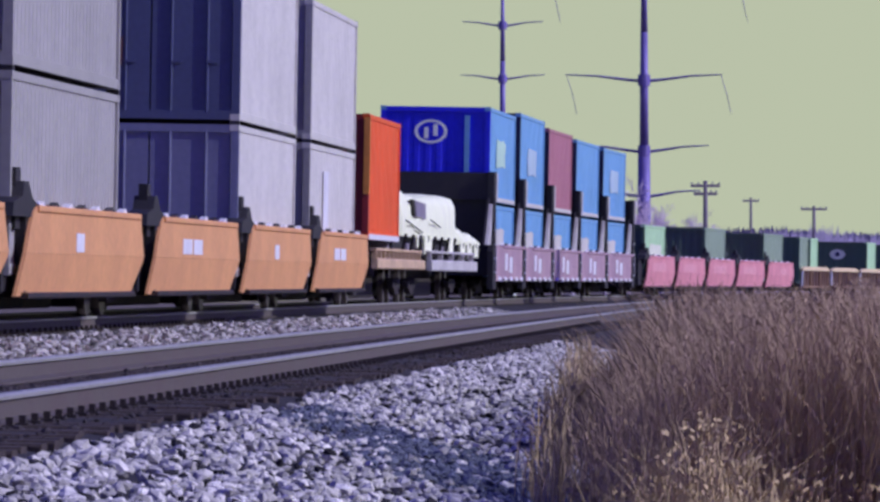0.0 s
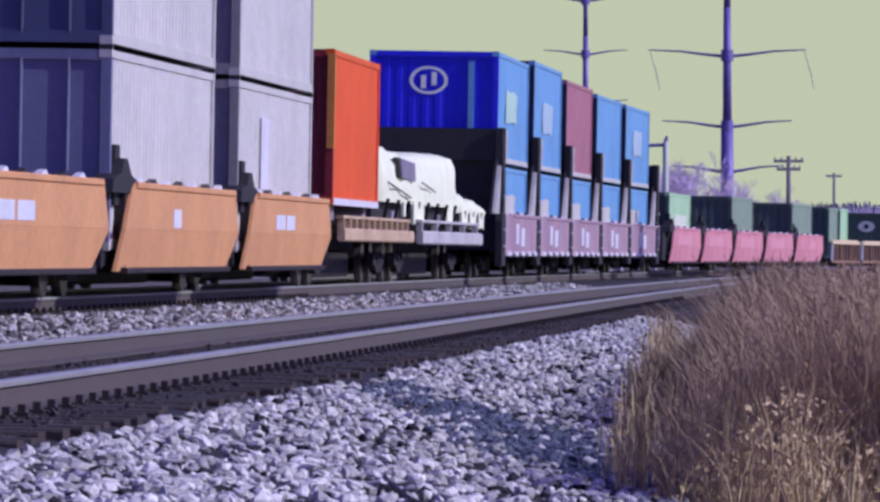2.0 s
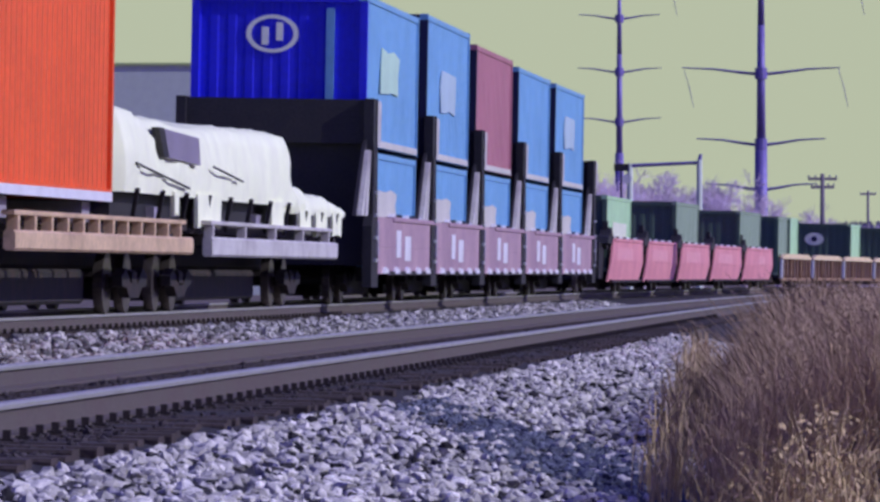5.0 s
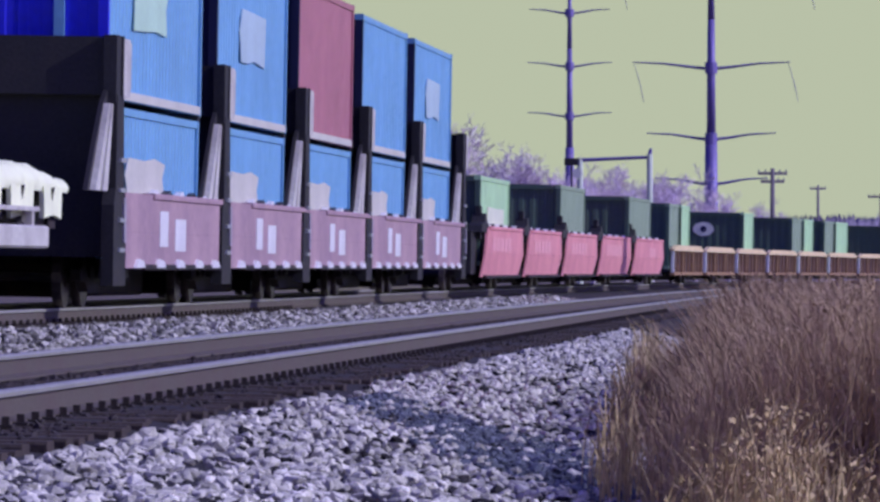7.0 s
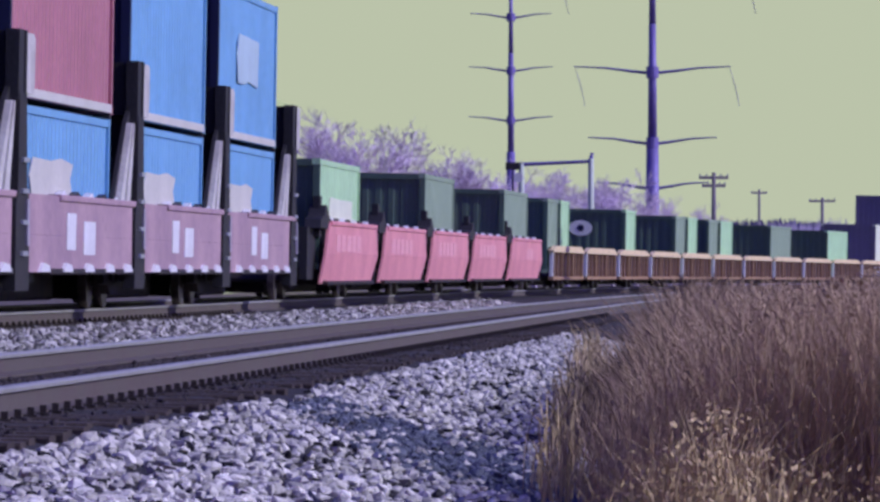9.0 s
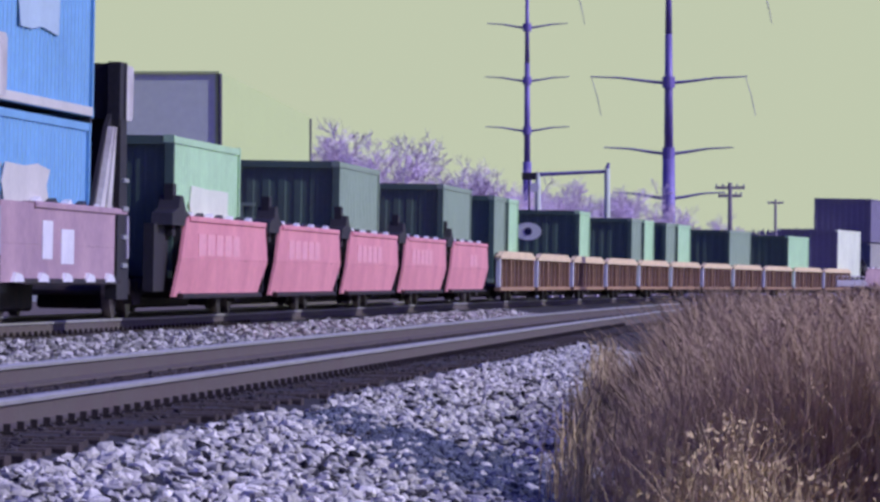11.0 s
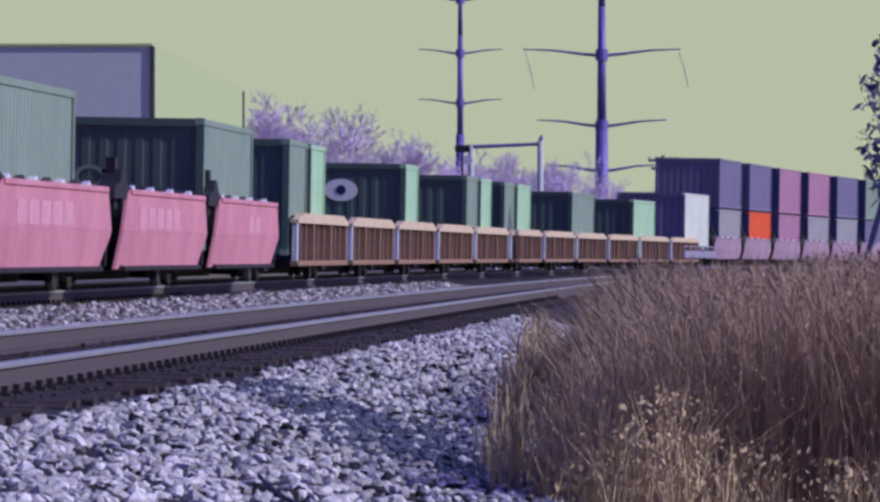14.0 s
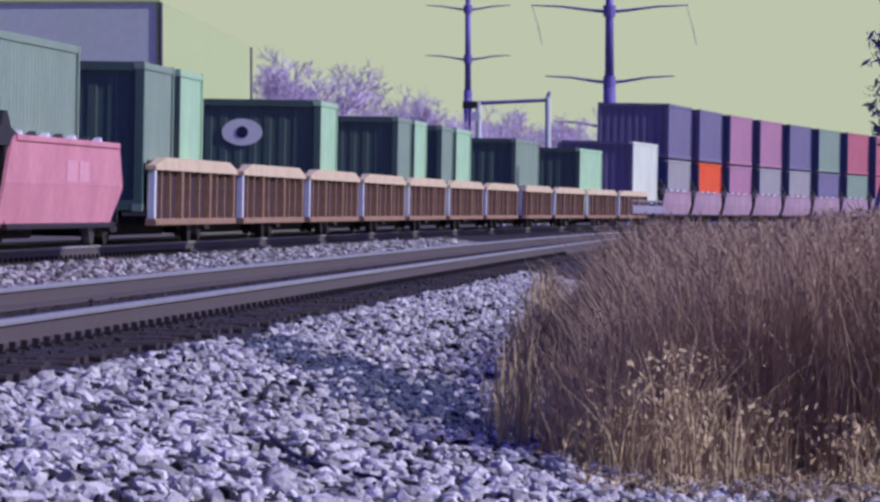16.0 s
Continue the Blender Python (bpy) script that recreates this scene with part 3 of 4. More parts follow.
def slatted_car(pitch, z0, z1):
    """A low brown car whose sides are open posts under a pale top chord."""
    car = tagged(new("slatted_well_car"), "brown ribbed well car with a pale top chord", "freight car", "cars of the train")
    for sgn in (-1, 1):
        inner = sorted((sgn * (HALF - 0.14), sgn * (HALF - 0.11)))
        full = sorted((sgn * (HALF - 0.14), sgn * (HALF + 0.03)))
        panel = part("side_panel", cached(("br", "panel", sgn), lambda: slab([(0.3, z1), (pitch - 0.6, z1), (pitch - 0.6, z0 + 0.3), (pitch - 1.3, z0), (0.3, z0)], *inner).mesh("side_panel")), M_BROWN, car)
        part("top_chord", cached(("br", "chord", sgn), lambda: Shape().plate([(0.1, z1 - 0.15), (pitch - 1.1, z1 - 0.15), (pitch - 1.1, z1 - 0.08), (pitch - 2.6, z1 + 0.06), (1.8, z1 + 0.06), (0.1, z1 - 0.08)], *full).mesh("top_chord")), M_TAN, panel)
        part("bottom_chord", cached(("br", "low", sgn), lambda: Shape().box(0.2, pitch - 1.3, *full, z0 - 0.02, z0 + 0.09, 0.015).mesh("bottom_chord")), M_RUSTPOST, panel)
        for x, w in ((0.2, 0.32), (4.4, 0.28), (9.0, 0.28), (pitch - 1.5, 0.28)):
            part("post", cached(("br", "post", sgn, w), lambda: Shape().box(0, w, *sorted((sgn * (HALF - 0.11), sgn * HALF)), z0 + 0.08, z1 - 0.10).mesh("post")), M_RUSTPOST if w < 0.31 else M_MARK, panel, m=pose(x, 0, 0))
        for x in (1.6, 2.9, 6.0, 7.6, 10.6, 12.0):
            part("rib", cached(("br", "rib", sgn), lambda: Shape().box(0, 0.14, *sorted((sgn * (HALF - 0.11), sgn * (HALF - 0.04))), z0 + 0.08, z1 - 0.10).mesh("rib")), M_RUSTPOST, panel, m=pose(x, 0, 0))
    part("floor", cached(("br", "floor"), lambda: Shape().box(0.4, pitch - 1, -HALF + 0.3, HALF - 0.3, z0, z0 + 0.1).mesh("floor")), M_UNDER, car)
    part("centre_sill", cached(("br", "sill"), lambda: Shape().box(-0.7, 0.6, -0.4, 0.4, 0.6, 0.95, 0.04).mesh("centre_sill")), M_UNDER, car)
    # added box that keeps the space below the floor as dark as shade
    part("underframe", cached(("br", "under"), lambda: Shape().box(0.6, pitch - 1.6, -0.5, 0.5, 0.13, z0, 0.04).mesh("underframe")), M_UNDER, car)
    add_bogie(car, -0.2)
    return car


def spine_car(length, mat, z0, z1, label, ribs):
    """A skeleton car: one sill with side beams, cross arms and stanchions."""
    car = tagged(new("spine_car"), label, "freight car", "cars of the train")
    part("spine", Shape().box(0, length, -0.45, 0.45, 0.6, 1.1, 0.05), M_UNDER, car)
    for sgn in (-1, 1):
        beam = part("side_beam", Shape().box(0.4, length - 0.4, *sorted((sgn * (HALF - 0.14), sgn * HALF)), z0, z1, 0.03), mat, car)
        part("upper_rail", Shape().box(0.6, length - 0.8, *sorted((sgn * (HALF - 0.2), sgn * (HALF - 0.05))), z1 + 0.17, z1 + 0.23, 0.01), mat, beam)
        for i in range(ribs):
            x = 0.9 + i * (length - 2.2) / (ribs - 1)
            part("stake", cached(("stake", round(z1, 2), sgn), lambda: Shape().box(0, 0.16, *sorted((sgn * (HALF - 0.19), sgn * (HALF - 0.06))), z1, z1 + 0.17).mesh("stake")), mat, beam, m=pose(x, 0, 0))
    for x in (1.5, length / 2, length - 1.5):
        part("cross_arm", cached("arm", lambda: Shape().box(-0.25, 0.25, -HALF + 0.15, HALF - 0.15, 0.95, 1.12, 0.03).mesh("cross_arm")), M_UNDER, car, m=pose(x, 0, 0))
        part("pedestal", cached("ped", lambda: Shape().box(-0.3, 0.3, -1.4, 1.4, 1.12, 1.46).mesh("pedestal")), M_GREYST, car, m=pose(x, 0, 0))
    # box added between the bogies to fill in the shade there
    part("underframe", Shape().box(3.2, length - 3.4, -0.7, 0.7, 0.14, 0.6, 0.04), M_UNDER, car)
    part("deck", Shape().box(0.3, length - 0.3, -1.45, 1.45, 1.13, 1.20), M_UNDER, car)
    add_bogie(car, 1.6)
    add_bogie(car, length - 1.8)
    return car


WIDE = 3.15                       # container width


def container(kind, L, H, side, end, label, frame_mat=None, doors=False):
    """A corrugated steel box; its near end is at -L/2."""
    box = tagged(new("shipping_container"), label, "container", "containers on the train")
    w, d = WIDE / 2, 0.045
    frame_mat = frame_mat or side

    def side_wall(sgn):
        s, n = Shape(), int(L / 0.36)
        step = (L - 0.2) / n
        prof = []
        for i in range(n):
            x = -L / 2 + 0.1 + i * step
            prof += [(x, w - 0.02), (x + step * 0.35, w - 0.02), (x + step * 0.5, w - 0.02 - d), (x + step * 0.85, w - 0.02 - d)]
        prof.append((L / 2 - 0.1, w - 0.02))
        s.v = [(x, sgn * y, z) for z in (0.12, H - 0.08) for x, y in prof]
        k = len(prof)
        s.f = [(i, i + 1, k + i + 1, k + i) for i in range(k - 1)]
        return s.mesh("side_wall")

    def frames(near_end):
        s = Shape()
        for x in ((-L / 2,) if near_end else (L / 2 - 0.14,)):
            for y in (-w, w - 0.14):
                s.box(x, x + 0.14, y, y + 0.14, 0.1, H - 0.1)
            s.box(x, x + 0.12, -w + 0.14, w - 0.14, H - 0.15, H - 0.01).box(x, x + 0.12, -w + 0.14, w - 0.14, 0.02, 0.18)
        for y in (() if near_end else (-w, w - 0.07)):
            s.box(-L / 2 + 0.14, L / 2 - 0.14, y + 0.003, y + 0.067, H - 0.12, H - 0.015).box(-L / 2 + 0.14, L / 2 - 0.14, y + 0.003, y + 0.067, 0.02, 0.16)
        return s.mesh("frame")

    def endwall():
        s = Shape()
        n = 9
        step = (WIDE - 0.28) / n
        prof = []
        for i in range(n):
            y = -w + 0.14 + i * step
            prof += [(y, 0.06), (y + step * 0.4, 0.06), (y + step * 0.5, 0.072), (y + step * 0.9, 0.072)]
        prof.append((w - 0.14, 0.06))
        k = len(prof)
        s.v = [(-L / 2 + x, y, z) for z in (0.16, H - 0.14) for y, x in prof]
        s.f = [(i, i + 1, k + i + 1, k + i) for i in range(k - 1)]
        return s.mesh("end_wall")

    for sgn in (-1, 1):
        part("side_wall", cached(("side", L, H, sgn), lambda: side_wall(sgn)), side, box)
    part("roof", cached(("roof", L, H), lambda: Shape().box(-L / 2 + 0.12, L / 2 - 0.12, -w + 0.068, w - 0.068, H - 0.07, H - 0.02).mesh("roof")), side, box)
    part("base", cached(("base", L, H), lambda: Shape().box(-L / 2 + 0.12, L / 2 - 0.12, -w + 0.068, w - 0.068, 0.06, 0.15).mesh("base")), M_UNDER, box)
    part("rear_wall", cached(("rear", L, H), lambda: Shape().box(L / 2 - 0.11, L / 2 - 0.05, -w + 0.14, w - 0.14, 0.18, H - 0.15).mesh("rear_wall")), end, box)
    part("frame", cached(("frame", L, H), lambda: frames(False)), frame_mat, box)
    part("end_frame", cached(("endframe", L, H), lambda: frames(True)), end, box)
    if doors:
        for y0, y1 in ((-w + 0.15, -0.015), (0.015, w - 0.15)):
            door = part("door", cached(("door", L, H, y0), lambda: Shape().box(-L / 2 + 0.035, -L / 2 + 0.09, y0, y1, 0.18, H - 0.15).mesh("door")), end, box)
            for t in (0.3, 0.75):
                y = y0 + (y1 - y0) * t
                part("lock_rod", cached(("rod", L, H, round(y, 2)), lambda: Shape().tube((-L / 2 + 0.015, y, 0.14), (-L / 2 + 0.015, y, H - 0.12), 0.022).box(-L / 2 - 0.01, -L / 2 + 0.03, y - 0.18, y + 0.02, 1.0, 1.05).mesh("lock_rod")), end, door)
    else:
        part("end_wall", cached(("endwall", L, H), endwall), end, box)
    cast = cached("casting", lambda: Shape().box(-0.09, 0.09, -0.085, 0.085, -0.06, 0.06, 0.012).mesh("corner_casting"))
    for x in (-L / 2 + 0.085, L / 2 - 0.085):
        for y in (-w + 0.08, w - 0.08):
            for z in (0.06, H - 0.06):
                part("corner_casting", cast, frame_mat, box, m=pose(x, y, z))
    return box


def lock_cones(box, L, H, gap):
    """Cones on the roof corners that carry the box above."""
    cone = cached(("cone", gap), lambda: Shape().box(-0.09, 0.09, -0.09, 0.09, -0.01, gap + 0.005).mesh("lock_cone"))
    for x in (-L / 2 + 0.085, L / 2 - 0.085):
        for y in (-WIDE / 2 + 0.085, WIDE / 2 - 0.085):
            part("lock_cone", cone, M_BLACK, box, m=pose(x, y, H))


def side_patch(box, L, x, z, wd, h, mat, label):
    rng = random.Random(round(x * 10 + z * 100 + L))
    ragged = [(0.04, 0.05), (0.35, 0), (0.6, 0.05), (1, 0.02), (0.95, 0.5), (1, 0.9), (0.7, 1), (0.45, 0.95), (0.08, 1), (0.02, 0.55)]
    outline = [(-L / 2 + x + wd * min(1, max(0, u + rng.uniform(-0.05, 0.05))), z + h * min(1, max(0, v + rng.uniform(-0.06, 0.06)))) for u, v in ragged]
    part("patch", Shape().plate(outline if label[:7] != "upright" else [(p + q * 0.5, r) for p, q, r in ((-L / 2 + x, 0, z), (-L / 2 + x + wd, 0, z), (-L / 2 + x + wd, 0, z + h), (-L / 2 + x, 0, z + h))], -WIDE / 2 - 0.006, -WIDE / 2 + 0.01), mat, box, label)


def ring(box, L, y, z, ry, rz, thick, mat, fill=None, bars=()):
    """An oval emblem on the near end."""
    n, x = 32, -L / 2 + 0.035
    s = Shape()
    for i in range(n):
        a, b = 2 * math.pi * i / n, 2 * math.pi * (i + 1) / n
        pts = [(math.cos(t) * (ry - k), math.sin(t) * (rz - k * rz / ry)) for t in (a, b) for k in (0, thick)]
        s.quad(*[(x, y + p[0], z + p[1]) for p in (pts[0], pts[2], pts[3], pts[1])])
        s.quad(*[(x + 0.02, y + p[0], z + p[1]) for p in (pts[0], pts[2], pts[3], pts[1])])
    for y0, y1, z0, z1 in bars:
        s.box(x - 0.004, x + 0.02, y + y0, y + y1, z + z0, z + z1)
    part("emblem", s, mat, box, "plain pale oval emblem")
    if fill:
        part("emblem_dot", Shape().tube((x - 0.01, y, z), (x + 0.02, y, z), 0.13, n=16), fill, box)


def load(kind, s0, s1, z, H, side, end, label, doors=False, frame_mat=None):
    L = round(s1 - s0, 1)
    box = container(kind, L, H, side, end, label, frame_mat, doors)
    rolling(box, (s0 + s1) / 2, L / 2 - 0.5, z)
    return box, L


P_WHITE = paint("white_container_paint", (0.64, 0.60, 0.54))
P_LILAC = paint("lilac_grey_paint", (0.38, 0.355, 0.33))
# slate for near ends only: their shade as a paint colour
P_SLATE_SHADE = paint("shaded_slate_paint", (0.10, 0.11, 0.20))
P_REDC = paint("bright_red_paint", (0.82, 0.10, 0.006))
# royal end and light side split one blue into shade and sun
P_BLUE_SHADE = paint("shaded_royal_paint", (0.03, 0.022, 0.75))
P_SKYB = paint("light_blue_paint", (0.19, 0.39, 0.62))
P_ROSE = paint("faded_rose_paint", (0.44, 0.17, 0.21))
# near-end green, darkened to hold the ends' shade, with brown dirt mixed in
P_GREEN_SHADE = paint("shaded_green_paint", (0.085, 0.145, 0.105), dirt=(0.13, 0.09, 0.05))
P_BLEACH = paint("bleached_blue_paint", (0.46, 0.58, 0.66))
P_SAGE = paint("bleached_sage_paint", (0.52, 0.72, 0.56))
# bluish shade of a white near end, mixed into its paint
P_DUSK_SHADE = paint("shaded_dusk_paint", (0.22, 0.22, 0.33))
# near-black for the shade on ends between stacks, also the emblem's dot
P_NAVY_SHADE_DOT = paint("navy_shade_and_dot_paint", (0.012, 0.014, 0.06))
# on the green boxes these paler greens hold the sunlit long sides
P_MINT = paint("grey_green_paint", (0.27, 0.35, 0.24))
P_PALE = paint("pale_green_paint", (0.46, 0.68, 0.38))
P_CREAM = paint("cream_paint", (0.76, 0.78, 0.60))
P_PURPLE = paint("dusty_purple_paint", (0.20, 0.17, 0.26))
P_FAR_RED = paint("dull_red_paint", (0.50, 0.14, 0.17))
P_FAR_PINK = paint("dull_pink_paint", (0.46, 0.22, 0.30))


def build_train():
    o0, op, u0, up, k0, kp, b0, bp, d0, dp = (79.65, 14.002, 178.47, 12.001, 243.07, 14.449, 318.30, 14.770, 486.95, 14.909)
    # orange well cars with white stacks, one of them empty
    car = well_car("orange", M_ORANGE, op, 0.35, 1.53, "bright orange articulated well car with black end stands")
    cars = [car] + [copy_thing(car, Matrix()) for _ in range(5)]
    for i, c in zip(range(-2, 4), cars):
        rolling(c, o0 + i * op, 0, 0)
        if i in (1, 3):
            marks(c, [(4.0, 0.98, 1.3, 0.24), (5.5, 0.98, 1.3, 0.24)])
        else:
            marks(c, [(5.2, 0.95, 0.8, 0.26)])
    for i, top in ((-2, P_WHITE), (-1, P_LILAC), (0, P_LILAC), (2, P_WHITE), (3, P_WHITE)):
        a = o0 + i * op + 0.0
        # darker end paint carries the shade of the ends turned from the sun
        shade = P_SLATE_SHADE if i == 2 else P_LILAC
        box, L = load("w", a, a + 10.9, 0.62, 2.67, P_LILAC if i < 2 else P_WHITE, P_DUSK_SHADE if i == 2 else P_LILAC, "pale lilac-white container low in an orange well car", doors=True)
        lock_cones(box, L, 2.67, 0.055)
        if i == 3:
            side_patch(box, L, 3.2, 1.0, 1.1, 1.15, M_MARK, "upright white notice plate")
        box, L = load("w", a, a + 10.9, 3.345, 2.78, top, shade, "pale container stacked on another, shade painted on near end" if i == 2 else "pale white container stacked on another", doors=True)
        if i == 2:
            part("sign", Shape().box(-L / 2 - 0.0, -L / 2 + 0.03, 0.5, 1.35, 0.95, 1.45), paint("rust_brown_paint", (0.20, 0.08, 0.06)), box, "rust-brown sign block")
    # skeleton cars with a red box and a sheeted load
    sp = spine_car(15.4, M_YELLOW, 0.82, 1.06, "ochre skeleton car with short stakes along its beam", 12)
    rolling(sp, o0 + 4 * op + 0.9, 0, 0)
    sp2 = spine_car(17.2, M_PALEGREY, 0.80, 1.08, "pale grey skeleton car with a plain side beam", 5)
    rolling(sp2, o0 + 4 * op + 17.6, 0, 0)
    # end red is mixed darker than the side to hold its shade
    box, L = load("r", 136.3, 145.2, 1.47, 2.78, P_REDC, paint("shaded_red_paint", (0.30, 0.03, 0.03)), "bright red container with a white bottom rail", frame_mat=P_REDC)
    part("bottom_rail", Shape().box(-L / 2 + 0.1, L / 2 - 0.1, -WIDE / 2 - 0.02, -WIDE / 2 + 0.05, 0.0, 0.12), M_MARK, box, "white bottom rail")
    part("edge_strip", Shape().box(-L / 2 - 0.02, -L / 2 + 0.10, -WIDE / 2 - 0.015, -WIDE / 2 + 0.12, 1.0, 2.7), paint("amber_paint", (0.75, 0.30, 0.05)), box, "amber corner strip")
    build_sheeted_load()
    # old stack cars with end frames and blue stacks
    car = well_car("mauve", M_MAUVE, up, 0.56, 1.58, "dusty mauve stack car with tall black end frames", True)
    marks(car, [(2.1, 0.86, 0.9, 0.50), (3.8, 0.80, 1.2, 0.46)])
    bulkhead(car, 1.58, -2.6)
    for i in range(5):
        c = car if i == 0 else copy_thing(car, Matrix())
        rolling(c, u0 + i * up, 0, 0)
        if i == 4:
            bulkhead(c, 1.58, up - 2.6)
    # second colour is the near end with its shade painted in
    uppers = ((P_SKYB, P_BLUE_SHADE, 2.70), (P_SKYB, P_NAVY_SHADE_DOT, 2.86), (P_ROSE, P_NAVY_SHADE_DOT, 2.70), (P_SKYB, P_NAVY_SHADE_DOT, 2.62), (P_SKYB, P_NAVY_SHADE_DOT, 2.60))
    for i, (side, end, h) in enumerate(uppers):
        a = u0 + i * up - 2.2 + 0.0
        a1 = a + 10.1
        box, L = load("b", a, a1, 2.82, h, side, end, "faded rose container on top of a stack" if i == 2 else "blue container on top of a stack, shade painted on end")
        part("bottom_rail", Shape().box(-L / 2 + 0.15, L / 2 - 0.15, -WIDE / 2 - 0.012, -WIDE / 2 + 0.01, 0.03, 0.15), P_WHITE, box, "pale bottom rail")
        if i == 0:
            ring(box, L, 0.13, 1.98, 0.47, 0.34, 0.09, M_EMBLEM, bars=((-0.19, -0.07, -0.12, 0.2), (0.07, 0.19, -0.2, 0.12)))
            part("conduit", Shape().box(-L / 2 - 0.01, -L / 2 + 0.05, -0.98, -0.84, 0.25, 2.45), P_SKYB, box, "pale vertical strip")
        if i in (0, 1, 4):
            side_patch(box, L, 3.0 if i else 2.4, 1.0, 3.8, 0.85, P_BLEACH if i else P_SAGE, "sun-bleached pale emblem block")
        box, L = load("b", a + 0.3, a1 - 0.2, 0.68, 2.08, P_SKYB, P_NAVY_SHADE_DOT, "light blue container low in a mauve stack car")
        lock_cones(box, L, 2.08, 0.06)
        side_patch(box, L, 1.6, 0.80, 4.2, 0.62, P_WHITE, "pale stencilled block")
    # faded red well cars, single boxes between empty wells
    car = well_car("pink", M_PINK, kp, 0.34, 1.57, "faded pinkish red articulated well car")
    cars = [car] + [copy_thing(car, Matrix()) for _ in range(4)]
    for i, c in enumerate(cars):
        rolling(c, k0 + i * kp, 0, 0)
        marks(c, [(2.6 + 1.25 * k, 0.98, 1.0, 0.34) for k in range(5)] if i < 4 else [(6.6, 0.98, 1.1, 0.30), (8.0, 0.98, 1.1, 0.30)], mat=M_FADED)
    box, L = load("g", k0 + 0.6, k0 + 10.2, 0.62, 2.2, P_PALE, P_GREEN_SHADE, "pale green container with a white lower block")
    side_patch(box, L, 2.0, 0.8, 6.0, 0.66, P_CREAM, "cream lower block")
    # dark end and pale side paint put shade and sun into the colour
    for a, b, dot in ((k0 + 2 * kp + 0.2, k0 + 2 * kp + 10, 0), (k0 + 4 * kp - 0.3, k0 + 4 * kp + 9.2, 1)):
        box, L = load("g", a, b, 0.62, 2.36, P_MINT, P_GREEN_SHADE, "green container in a red well car, near end painted shaded")
        if dot:
            ring(box, L, 0.45, 1.30, 0.28, 0.2, 0.08, P_MINT)
            bars = ((0.9, 1.0, 1.1, 1.5), (1.15, 1.25, 1.1, 1.5))
        else:
            bars = ((1.2, 1.28, 1.15, 1.5), (0.95, 1.03, 1.15, 1.5), (1.03, 1.2, 1.28, 1.36), (0.35, 0.42, 1.15, 1.5), (0.1, 0.35, 1.15, 1.22), (0.1, 0.35, 1.43, 1.5))
        for y0, y1, z0, z1 in bars:
            part("letter_bar", Shape().box(-L / 2 + 0.02, -L / 2 + 0.05, y0, y1, z0, z1), P_MINT, box)
    # ribbed brown cars
    car = slatted_car(bp, 0.35, 1.375)
    for i in range(11):
        rolling(car if i == 0 else copy_thing(car, Matrix()), b0 + i * bp, 0, 0)
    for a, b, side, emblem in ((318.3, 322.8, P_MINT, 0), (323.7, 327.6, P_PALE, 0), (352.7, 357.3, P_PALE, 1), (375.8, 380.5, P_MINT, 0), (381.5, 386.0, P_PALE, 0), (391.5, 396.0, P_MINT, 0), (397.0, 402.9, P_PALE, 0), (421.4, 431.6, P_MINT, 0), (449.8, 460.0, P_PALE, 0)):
        box, L = load("g", a, b, 0.55, 2.40, side, P_GREEN_SHADE, "green container on a brown ribbed car, near end painted shaded")
        if emblem:
            ring(box, L, 0.12, 1.68, 0.44, 0.29, 0.34, M_EMBLEM, fill=P_NAVY_SHADE_DOT)
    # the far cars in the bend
    # cream side and purple end put sun and shade into the paint
    box, L = load("p", 474.3, 486.0, 0.9, 2.6, P_CREAM, P_PURPLE, "container with sunlit side painted cream, shaded end painted purple")
    flat = spine_car(16.0, M_GREYST, 0.5, 0.85, "grey low flat car in the bend", 6)
    rolling(flat, 474.3 - 2.0, 0, 0)
    far = well_car("far", M_MAUVE, dp, 0.45, 1.5, "dull well car far round the bend")
    tops = (P_PURPLE, P_PURPLE, P_FAR_PINK, P_FAR_PINK, P_PURPLE, P_MINT, P_FAR_RED, P_FAR_RED, P_PURPLE, P_MINT, P_FAR_PINK)
    lows = (P_LILAC, P_REDC, P_FAR_PINK, P_LILAC, P_LILAC, P_PURPLE, P_MINT, P_FAR_RED, P_LILAC, P_MINT, P_FAR_RED)
    for i in range(11):
        rolling(far if i == 0 else copy_thing(far, Matrix()), d0 + i * dp, 0, 0)
        a = d0 + i * dp + 4.1
        # slate ends hold the shade of the far boxes' near ends
        box, L = load("d", a, a + 10.8, 0.55, 2.36, lows[i], P_SLATE_SHADE, "dusty container low in a far well car")
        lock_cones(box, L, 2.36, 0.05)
        load("d", a, a + 10.8, 2.96, 2.4, tops[i], P_PURPLE if i < 2 else P_SLATE_SHADE, "dusty sunlit container on a far stack")


